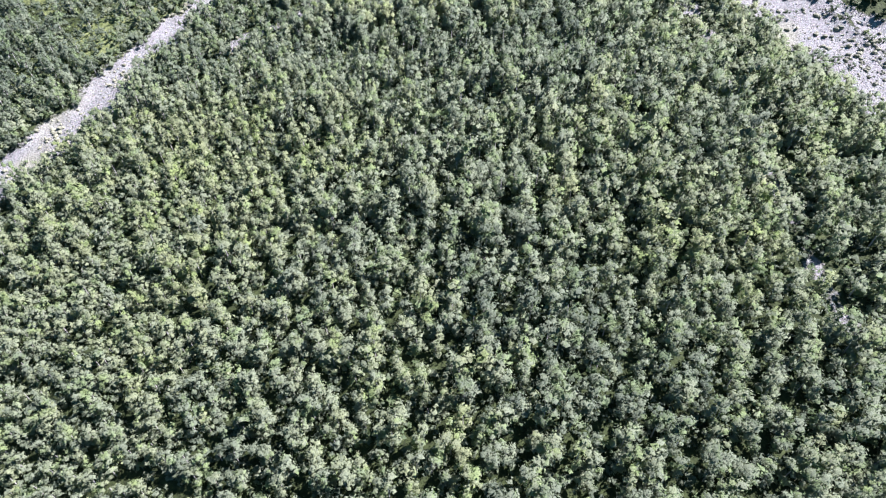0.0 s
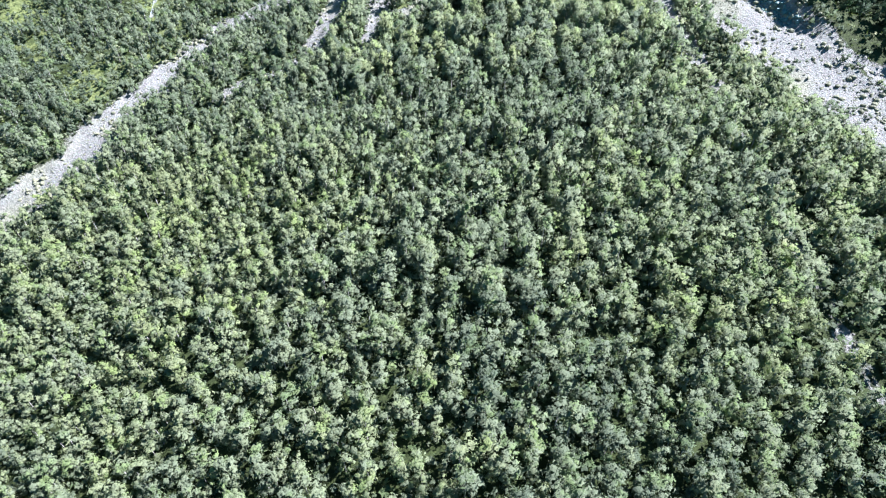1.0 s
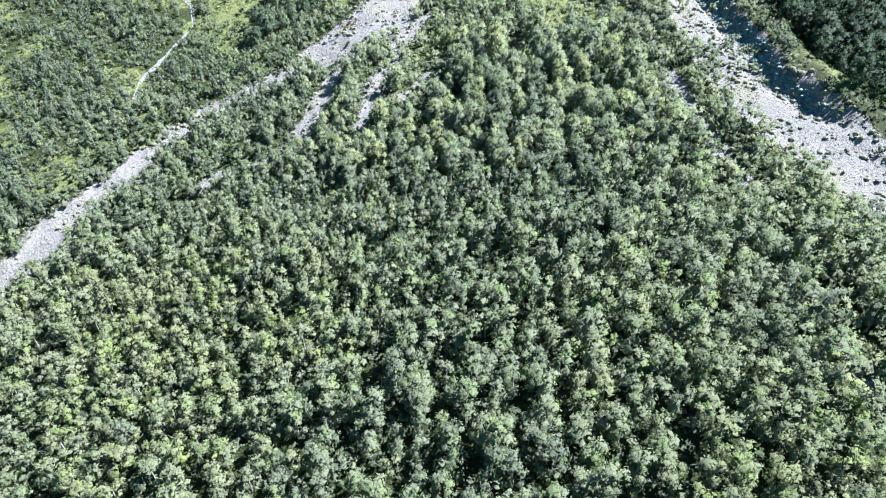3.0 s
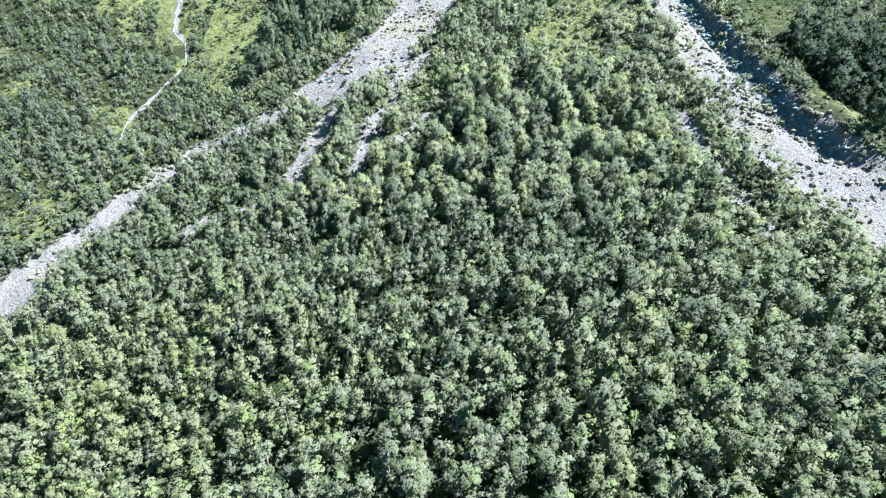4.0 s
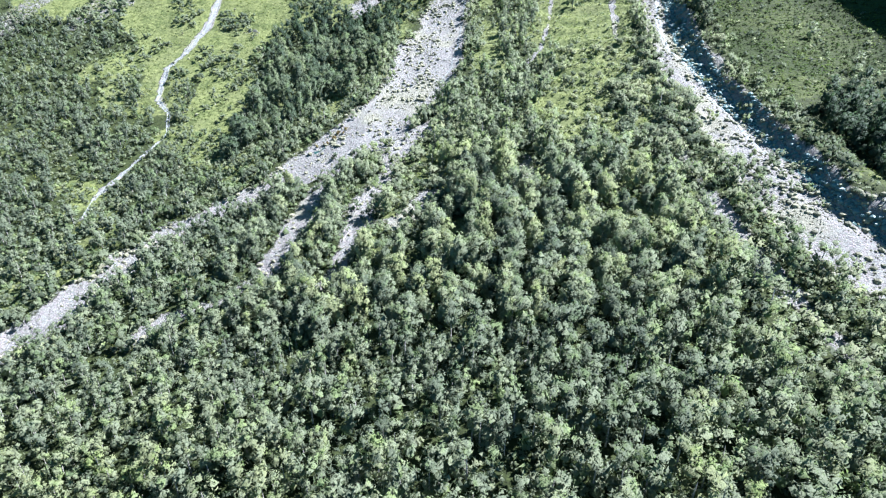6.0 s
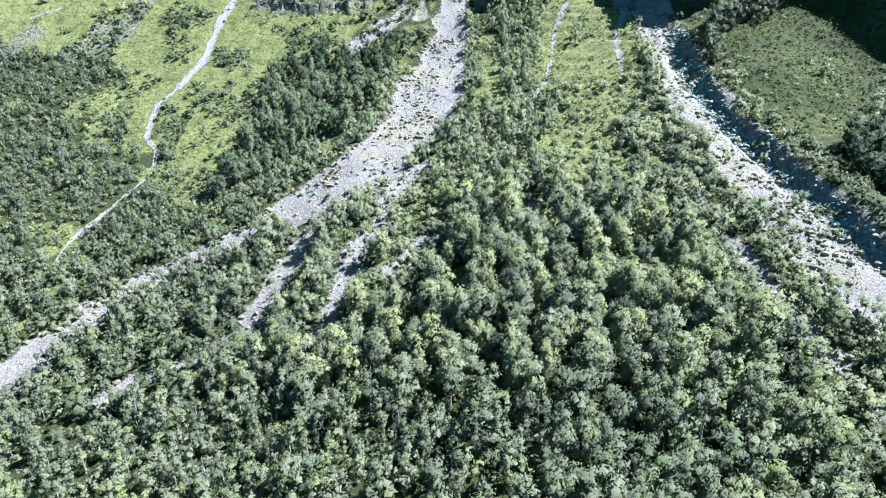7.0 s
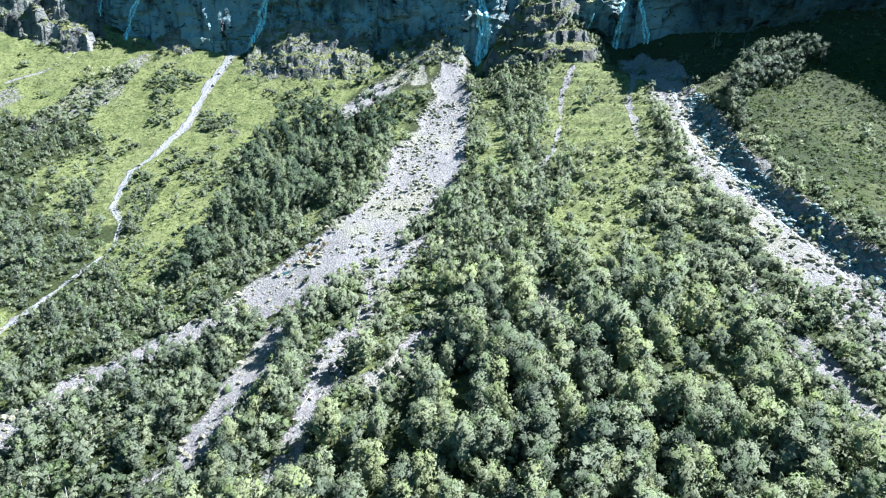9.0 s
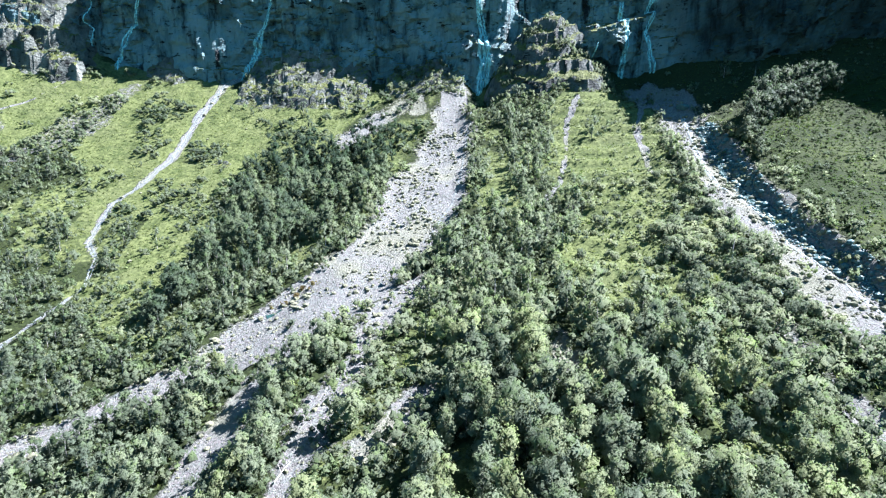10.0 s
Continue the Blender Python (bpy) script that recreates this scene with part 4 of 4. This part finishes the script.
share = np.where(~west & ~east & (sy > 150) & ~meadow, 0.12 + 0.65 * smooth(-0.1, 0.2, fbm(sx, sy, 11, 3, 72)), share)
share = np.where((edge > -4) & (edge < 0), np.where(west & (sy > 196), 0.25, 0.97), share)
share = np.where(np.maximum(big, small) > 0.8, np.where((sx > 40) & (sy < 140), 0.85 * smooth(0.0, 0.2, fbm(sx, sy, 9, 3, 206)), np.where(big > 0, 0.03, 0.2)), np.where(bare & (edge > 0.3), 0.3, share))
share = np.where(sy > cliff_line(sx) - 2, 0, share)
share = np.where((sx > 50) & (sx < 76) & (sy > 212), 0.08, share)
share = np.where((sx > 59) & (sx < 69) & (sy > 196) & (sy < 210), 0.05, share)
share = np.where(inside(RAVINE, sx, sy), 0.08, share)
share = np.where((sx < -40) & (beds(sx, sy + 1)[2] > -1.3), 0.0, share)  # the brook runs open
keep = rng.uniform(0, 1, len(sx)) < share
sx, sy, on_bank, rim = sx[keep], sy[keep], on_bank[keep], ((edge > -3.5) & (edge < -0.2))[keep]
sz = terrain(sx, sy)
in_west = inside(MEADOW_WEST, sx, sy)
tone_patch = 0.5 + 0.5 * fbm(sx, sy, 18, 3, 210)
singles = 0
for k in range(len(sx)):
    scale = rng.uniform(0.6, 1.45) * (1.15 if on_bank[k] else 1.5 if rim[k] else 1.35 if 36 < sx[k] < 56 and sy[k] < 165 else 1.0)
    turn, flat = rng.uniform(0, 6.28), 1.0
    if in_west[k]:
        scale, flat = scale * 1.5, 0.75
    if 18 < sx[k] < 52 and 138 < sy[k] < 185 and singles < 240:
        singles += 1
        thing("willow_shrub", "low grey-green willow shrub on the grassy fan", "shrub", "willow shrubs", single_shrub[k % 6], (sx[k], sy[k], sz[k] - 0.05), turn, (scale, scale, scale))
    else:
        shape, scale = (heap_bush[k % 6], scale / 1.5) if scale > 1.3 else (heap_shrub[k % 6], scale)
        # scrub under the birches is tinted darker, canopy shade put into its colour
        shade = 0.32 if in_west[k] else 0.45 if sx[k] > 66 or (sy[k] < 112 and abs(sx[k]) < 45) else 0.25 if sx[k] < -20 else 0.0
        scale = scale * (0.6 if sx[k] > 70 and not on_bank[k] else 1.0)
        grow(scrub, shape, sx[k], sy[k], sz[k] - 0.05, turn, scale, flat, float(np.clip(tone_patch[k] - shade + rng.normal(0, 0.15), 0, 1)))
dx, dy = scatter(rng, (-60, 96), (124, 236), 1.7, 0.55)
meadow, bare, big, small = zones(dx, dy)
rows = 0.5 + 0.5 * np.sin(terrain(dx, dy, False) * 2.4 + 2.5 * fbm(dx, dy, 9, 2, 15))
share = np.where(inside(MEADOW_MID, dx, dy), 0.98 * rows * (1 - 0.85 * smooth(182, 202, dy)) * smooth(-0.45, 0.0, fbm(dx, dy, 10, 3, 240)), np.where(meadow, 0.05, 0.2))
share = np.where(dy < 130, 0.08, share)
share = np.where(~east_of_bed(dx, dy) & (dx > 36) & (dy < 160), 0.75, share)
keep = (rng.uniform(0, 1, len(dx)) < share) & ~bare & (dy < cliff_line(dx) - 2)
dx, dy = dx[keep], dy[keep]
dz = terrain(dx, dy)
tone_patch = 0.6 + 0.5 * fbm(dx, dy, 18, 3, 211)
for k in range(len(dx)):
    grow(scrub, heap_shrub[k % 6], dx[k], dy[k], dz[k] - 0.05, rng.uniform(0, 6.28), rng.uniform(0.5, 1.0), 0.85, float(np.clip(tone_patch[k] + 0.15 + rng.normal(0, 0.15), 0, 1)))
qx, qy = scatter(rng, (16, 138), (56, 222), 1.5, 0.6)
rows = 0.5 + 0.5 * np.sin(terrain(qx, qy, False) * 2.4 + 2.5 * fbm(qx, qy, 9, 2, 15))
_, bare, _, _ = zones(qx, qy)
keep = inside(MEADOW_MID, qx, qy) & ~bare & (rng.uniform(0, 1, len(qx)) < 0.85 * rows * (1 - 0.9 * smooth(180, 200, qy)) * smooth(-0.3, 0.05, fbm(qx, qy, 9, 3, 243)))
qx, qy = qx[keep], qy[keep]
qz = terrain(qx, qy)
for k in range(len(qx)):
    grow(scrub, heap_shrub[k % 6], qx[k], qy[k], qz[k] - 0.05, rng.uniform(0, 6.28), rng.uniform(0.45, 0.9), 0.9, float(rng.uniform(0.55, 1.0)))
# ferns, bilberry and saplings under the birches
fern = [crown(rng, rng.uniform(0.8, 1.3), rng.uniform(1.6, 2.3), 4, 16, 0.225, 0.05) for _ in range(6)]
ux, uy = scatter(rng, (-90, 22), (70, 165), 1.6, 0.6)
meadow, bare, big, small = zones(ux, uy)
keep = ~bare & (np.maximum(big, small) < -0.5) & (rng.uniform(0, 1, len(ux)) < np.where(meadow, 0.1, np.where(uy < 82, 0.97, np.where(uy < 110, 0.6, 0.8))))
ux, uy = ux[keep], uy[keep]
uz = terrain(ux, uy)
bright = 0.42 + 0.6 * fbm(ux, uy, 12, 3, 215) - 0.2 * (uy < 100)
for k in range(len(ux)):
    grow(scrub, fern[k % 6], ux[k], uy[k], uz[k] - 0.05, rng.uniform(0, 6.28), rng.uniform(1.0, 1.7) if uy[k] < 100 else rng.uniform(0.7, 1.3), 0.9, float(np.clip(bright[k] + rng.normal(0, 0.12), 0, 1)))
# low herbs on the east meadow
herbs = Heap()
ux, uy = scatter(rng, (62, 146), (124, 214), 1.25, 0.6)
keep = inside(MEADOW_EAST, ux, uy) & (rng.uniform(0, 1, len(ux)) < 0.75 + 0.5 * fbm(ux, uy, 6, 3, 218))
ux, uy = ux[keep], uy[keep]
uz = terrain(ux, uy)
bright = 0.32 + 0.75 * fbm(ux, uy, 8, 3, 217)
for k in range(len(ux)):
    grow(herbs, fern[k % 6], ux[k], uy[k], uz[k] - 0.1, rng.uniform(0, 6.28), rng.uniform(0.5, 1.0), 0.55, float(np.clip(bright[k] + rng.normal(0, 0.1), 0, 1)))
herbs.done("meadow_herbs", HERB_LEAF, "low green herbs covering the meadow beyond the stream", "herbs")
px, py = [], []
for c in CRAGS[:5]:
    px.append(rng.uniform(c[0] - c[2], c[0] + c[2], int((4 if c[0] < -30 else 9) * c[2]))), py.append(rng.uniform(c[1] - c[3], c[1] + c[3], int((4 if c[0] < -30 else 9) * c[2])))
px, py = np.concatenate(px), np.concatenate(py)
keep = (fbm(px, py, 9, 3, 260) > -0.1) & (py < cliff_line(px) + 2)
px, py = px[keep], py[keep]
pz = crag_top(px, py)
for k in range(len(px)):
    grow(scrub, heap_shrub[k % 6], px[k], py[k], pz[k] - 0.2, k * 1.1, rng.uniform(0.5, 1.3), 1.25, float(rng.uniform(0.1, 0.7)))
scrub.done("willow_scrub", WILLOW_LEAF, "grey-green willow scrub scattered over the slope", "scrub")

# ---- grass ----
turf = Heap()
hx, hy = scatter(rng, (-124, 100), (124, 240), 0.95)
meadow, bare, big, small = zones(hx, hy)
keep = ~bare & (meadow | (rng.uniform(0, 1, len(hx)) < 0.6)) & (hy < cliff_line(hx) - 1) & (rng.uniform(0, 1, len(hx)) < 0.8)
hx, hy = hx[keep], hy[keep]
hz = terrain(hx, hy)
tone_patch = 0.5 + 0.6 * fbm(hx, hy, 12, 3, 220)
for k in range(len(hx)):
    n = 4
    p = np.array([hx[k], hy[k], hz[k] + 0.1]) + rng.normal(0, 0.22, (n, 3)) * np.array([1, 1, 0.3])
    v, q = cards(rng, p, np.tile((0, 0, 0.5), (n, 1)), 0.26, 0.4)
    # tufts east of the stream take the same painted dimming
    lush_shade = 0.2 if hx[k] > 62 else 0.0
    turf.put(v, [], q, float(np.clip(tone_patch[k] - lush_shade + rng.normal(0, 0.15), 0, 1)))
turf.done("grass_tufts", GRASS_BLADE, "yellow-green grass tufts on the meadows", "grass")

# ---- boulders ----
rubble = Heap()
kinds = [rock_shape(rng) for _ in range(10)]
pebbles = [(OCT_V * rng.uniform(0.6, 1.2, (6, 1)) * np.array([1.1, 0.9, 0.75]), OCT_F) for _ in range(10)]
rx, ry = rng.uniform(-100, 100, 130000), rng.uniform(40, 240, 130000)
big, small, thin = beds(rx, ry)
lump = fbm(rx, ry, 7, 3, 230)
share = np.where(big > -0.8, 0.42 + 1.0 * lump, np.where(small > -0.8, 0.3, np.where(thin > 0, 0.2, 0.003)))
share = np.where(bank_cut(rx, ry) > -0.5, 0.7, share)
keep = (rng.uniform(0, 1, len(rx)) < share) & (ry < cliff_line(rx) - 1)
rx, ry, lump = rx[keep], ry[keep], lump[keep]
rz = terrain(rx, ry)
size = np.minimum(0.12 + (0.1 + 0.1 * smooth(0, 0.3, lump)) * rng.pareto(2.3, len(rx)), 0.6)
size = np.where(bank_cut(rx, ry) > -0.5, np.minimum(size * 1.25, 0.7), size)
for k in range(len(rx)):
    v, f = kinds[k % 10] if size[k] > 0.36 else pebbles[k % 10]
    rubble.put(placed(v, rx[k], ry[k], rz[k] + size[k] * 0.2, rng.uniform(0, 6.28), size[k]), [], f)
rubble.done("gravel_and_stones", STONE, "pale grey stones strewn over the gravel beds", "stones")

fine = [mesh_of("boulder", *[(v, [f]) for v, f in [rock_shape(rng, True, 9, 1.0)]][0], [STONE]) for _ in range(8)]
bx, by = scatter(rng, (-80, 90), (90, 236), 3.2, 0.5)
big, small, thin = beds(bx, by)
out = (np.maximum(big, small) > 0.3) | (inside(MEADOW_WEST, bx, by) & (rng.uniform(0, 1, len(bx)) < 0.06)) | (inside(MEADOW_EAST, bx, by) & (rng.uniform(0, 1, len(bx)) < 0.08))
keep = out & (by < cliff_line(bx) - 3)
pick = rng.permutation(np.flatnonzero(keep))[:300]
bx, by = bx[pick], by[pick]
bz = terrain(bx, by)
for k in range(len(bx)):
    s = rng.uniform(0.2, 0.42)
    ob = new("boulder", fine[k % 8])
    ob.matrix_basis = Matrix.Translation((bx[k], by[k], bz[k] + 0.2 * s)) @ Matrix.Rotation(rng.uniform(0, 6.28), 4, "Z") @ Matrix.Scale(s, 4)
    tagged(ob, "pale grey angular boulder lying on the gravel bed", "boulder", "boulders")

# ---- water ----
def ribbon(name, path, wide, material, label, category, drape, kind="", strands=1):
    """A sheet of water along path, of one or more strands: drape gives the place of (along, across)."""
    path = np.asarray(path, float)
    seg = np.concatenate([[0], np.cumsum(np.hypot(*np.diff(path, axis=0).T))])
    n = max(12, int(seg[-1] / 0.35))
    s = np.linspace(0, seg[-1], n)
    cols, off = 7, np.linspace(-1, 1, 7)
    sheets, faces, body = [], [], []
    for k in range(strands):
        a, b = np.interp(s, seg, path[:, 0]), np.interp(s, seg, path[:, 1])
        da, db = np.gradient(a), np.gradient(b)
        length = np.hypot(da, db)
        full = np.interp(s, seg, wide)
        w = full * (0.9 if strands == 1 else 0.6 if strands == 2 else 0.44) * (1 + 0.45 * fbm(s, s * 0 + 5, 1.8, 4, 310 + 7 * k))
        side = 0.2 * fbm(s, s * 0, 2.5, 2, 300) if strands == 1 else full * ((k + 0.5) / strands * 2 - 1) * 0.8 + 0.4 * full * fbm(s, s * 0 + k, 4.0, 3, 300 + 9 * k)
        A = a[:, None] + (-db / length)[:, None] * (side[:, None] + off * w[:, None])
        B = b[:, None] + (da / length)[:, None] * (side[:, None] + off * w[:, None])
        sheets.append(drape(A, B, off[None, :] * np.ones_like(A)).reshape(-1, 3))
        faces.append(grid_faces(n, cols) + k * n * cols)
        body.append(np.tile(1 - off ** 2, n))
    ob = new(name, mesh_of(name, np.concatenate(sheets), [np.concatenate(faces)], [material], {"tint": np.concatenate(body)}, True))
    return tagged(ob, label, category, kind=kind, group="waterfalls" if category == "waterfall" else "")


def on_cliff(A, B, off):
    Y = np.minimum.reduce([cliff_face(A + p, B + q) for p, q in ((0, 0), (0.6, 0), (-0.6, 0), (0, 0.7), (0, -0.7))])
    Y = Y - 0.2 - 0.25 * (1 - off ** 2) * (1 + fbm(A, B, 1.2, 2, 320))
    return np.stack([A, Y, B], -1)


def on_ground(A, B, off):
    return np.stack([A, B, terrain(A, B) + 0.12 + 0.06 * fbm(A, B, 0.8, 2, 330) - 0.1 * off ** 2], -1)


def waterfall(path, wide, label):
    """A fall of several strands down the face, along (x, height) places."""
    return ribbon("waterfall", path, [1.05 * w for w in wide], FALL, label, "waterfall", on_cliff, "", 4 if max(wide) > 2 else 2 if max(wide) > 0.8 else 1)


waterfall([(-108.6, 112), (-108.6, 105.6), (-110, 98.9), (-107.5, 97), (-108.9, 88)], [0.3, 0.3, 0.35, 0.3, 0.4], "thin white waterfall on the dark rock face")
waterfall([(-90.5, 112), (-91.6, 105.5), (-93.5, 99.6), (-97.2, 93.8), (-101.5, 80)], [0.6, 0.7, 0.8, 0.9, 1.2], "slanting white waterfall on the dark rock face")
waterfall([(-52.4, 113), (-53.1, 105.5), (-54.5, 100.5), (-57.1, 95.5), (-58.8, 88.7), (-61.1, 82.8), (-66.6, 76.5), (-68, 71)], [0.6, 0.7, 0.8, 1.1, 1.7, 1.9, 1.2, 1.0], "broad white waterfall sliding down dark rock")
waterfall([(10, 111), (10, 104.4), (10.9, 99.6), (11.8, 94.8), (12.6, 88.3), (11.5, 81.7), (10.3, 70)], [0.8, 1.0, 1.3, 1.7, 2.1, 2.2, 2.0], "tall veil of white water on the rock face")
waterfall([(44.5, 93), (43, 87.6), (43.2, 79)], [0.25, 0.4, 0.5], "thin trickle of white water on dark rock")
waterfall([(54.2, 106), (53.9, 100.5), (53.5, 94.5), (52.8, 86.9), (52.7, 72)], [0.8, 0.9, 1.0, 1.1, 1.3], "straight white waterfall below a rock ledge")
waterfall([(62.5, 106), (61, 100.3), (59.4, 95.5), (60.6, 90.8), (61.5, 84.7), (61.2, 78.7), (60.4, 72), (59.8, 62)], [0.6, 0.7, 0.9, 0.9, 0.8, 0.8, 0.8, 0.8], "winding white waterfall in a shaded gully")
ribbon("brook", [(x, y) for x, y, w in BED_BROOK], [1.0, 1.0, 0.95, 0.8, 0.75, 0.7, 0.7, 0.7, 0.7, 0.5, 0.4, 0.5, 0.5, 0.3], BROOK, "white brook running down the green slope", "stream", on_ground, "structure", 2)
ribbon("torrent", [(60.2, 212), (59, 204), (56.4, 194), (54.8, 186), (54.6, 181), (56.4, 175), (57.4, 168), (57, 160), (58.4, 152), (59, 144), (61, 136)],
       [0.7, 0.8, 0.9, 0.9, 0.8, 0.6, 0.5, 0.6, 0.5, 0.5, 0.4], RAPID, "white torrent running among grey stones", "stream", on_ground, "structure", 2)
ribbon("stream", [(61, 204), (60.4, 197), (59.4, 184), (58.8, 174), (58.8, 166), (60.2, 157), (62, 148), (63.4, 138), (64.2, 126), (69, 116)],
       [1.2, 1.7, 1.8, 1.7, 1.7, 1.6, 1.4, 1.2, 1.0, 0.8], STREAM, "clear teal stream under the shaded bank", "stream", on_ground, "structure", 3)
ribbon("brook", [(10.3, 236), (8, 228), (6.2, 217), (5, 206), (4, 194), (1.8, 183), (-1.8, 173)],
       [0.5, 0.4, 0.35, 0.3, 0.3, 0.3, 0.2], BROOK, "thin brook among the stones of the gravel bed", "stream", on_ground, "structure", 2)
ribbon("pool", [(-27, 153.4), (-25, 154.6)], [0.6, 0.4], POOL, "small turquoise pool among the stones", "water", on_ground, "structure")

# ---- small things ----
LOG_WOOD = bark_material()


def fallen_log(x, y, long, turn, rise=0.25):
    v, f = tube([(-long / 2, 0, 0), (0, 0.08, 0.12 + rise), (long / 2, -0.05, 0.3 + rise * 2)], [0.09, 0.07, 0.04], 6)
    vs, fs, base = [v], [f], len(v)
    for k in range(3):
        at = long * (-0.1 + 0.2 * k)
        v, f = tube([(at, 0, 0.2 + rise), (at + 0.3, 0.4 * (-1) ** k, 0.5 + rise), (at + 0.5, 0.8 * (-1) ** k, 0.6 + rise)], [0.05, 0.035, 0.015], 4)
        vs.append(v), fs.append(f + base)
        base += len(v)
    ob = new("fallen_log", mesh_of("fallen_log", np.concatenate(vs), [np.concatenate(fs)], [LOG_WOOD], None, True))
    ob.matrix_basis = Matrix.Translation((x, y, float(terrain(x, y)) + 0.1)) @ Matrix.Rotation(turn, 4, "Z")
    return tagged(ob, "bleached fallen birch trunk lying among the trees", "log", "fallen logs")


for x, y, long, turn in [(8.4, 57.6, 4, 0.6), (-30.3, 83, 3.5, 0.9), (12, 98, 3, 0.3), (-15, 122, 2.6, 1.2)]:
    fallen_log(x, y, long, turn)

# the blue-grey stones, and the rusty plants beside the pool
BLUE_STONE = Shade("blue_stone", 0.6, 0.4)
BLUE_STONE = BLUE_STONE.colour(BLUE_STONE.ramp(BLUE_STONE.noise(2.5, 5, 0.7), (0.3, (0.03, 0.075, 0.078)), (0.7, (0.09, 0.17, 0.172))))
for x, y, s in ((46.8, 145.1, 1.1), (61.4, 214.8, 1.5)):
    v, f = rock_shape(rng, True)
    ob = new("boulder", mesh_of("boulder", v * s, [f], [BLUE_STONE]))
    ob.matrix_basis = Matrix.Translation((x, y, float(terrain(x, y)) + 0.35 * s))
    tagged(ob, "large blue-green boulder beside the stream bed", "boulder", "boulders")
# wet stones at the bank foot; its teal shade is put into their colour
wet = Heap()
wy = rng.uniform(116, 204, 1500)
wx = np.interp(wy, [p[1] for p in BANK_LINE], [p[0] for p in BANK_LINE]) - 0.4 - rng.uniform(0, 1, 1500) * (1.4 + 3.0 * smooth(132, 150, wy))
wz = terrain(wx, wy)
for k in range(1500):
    v, f = kinds[k % 10]
    size = min(0.2 + 0.14 * rng.pareto(2.2), 0.75)
    wet.put(placed(v, wx[k], wy[k], wz[k] + 0.2 * size, rng.uniform(0, 6.28), size), [], f)
wet.done("wet_stones", BLUE_STONE, "wet stones along the stream, the bank's shade in their teal colour", "stones")
RUST_LEAF = leaf_material("rust_leaf", (0.08, 0.065, 0.03), (0.13, 0.10, 0.045), (0.17, 0.15, 0.065), True)
rusty = crown(rng, 0.9, 1.9, 6, 200, 0.15, 0.05)
rusty = mesh_of("foliage", rusty[0], [rusty[2]], [RUST_LEAF], None, False, rusty[3])
for x, y, s in ((-23.6, 157.2, 0.9), (-22.2, 158.4, 1.0), (-25, 156, 0.7), (-20.8, 159.6, 0.8), (-26.6, 155.2, 0.6)):
    thing("rusty_shrub", "low rust-coloured shrub beside the stony bed", "shrub", "rusty shrubs", [("foliage", rusty)], (x, y, float(terrain(x, y))), x, (s, s, s))
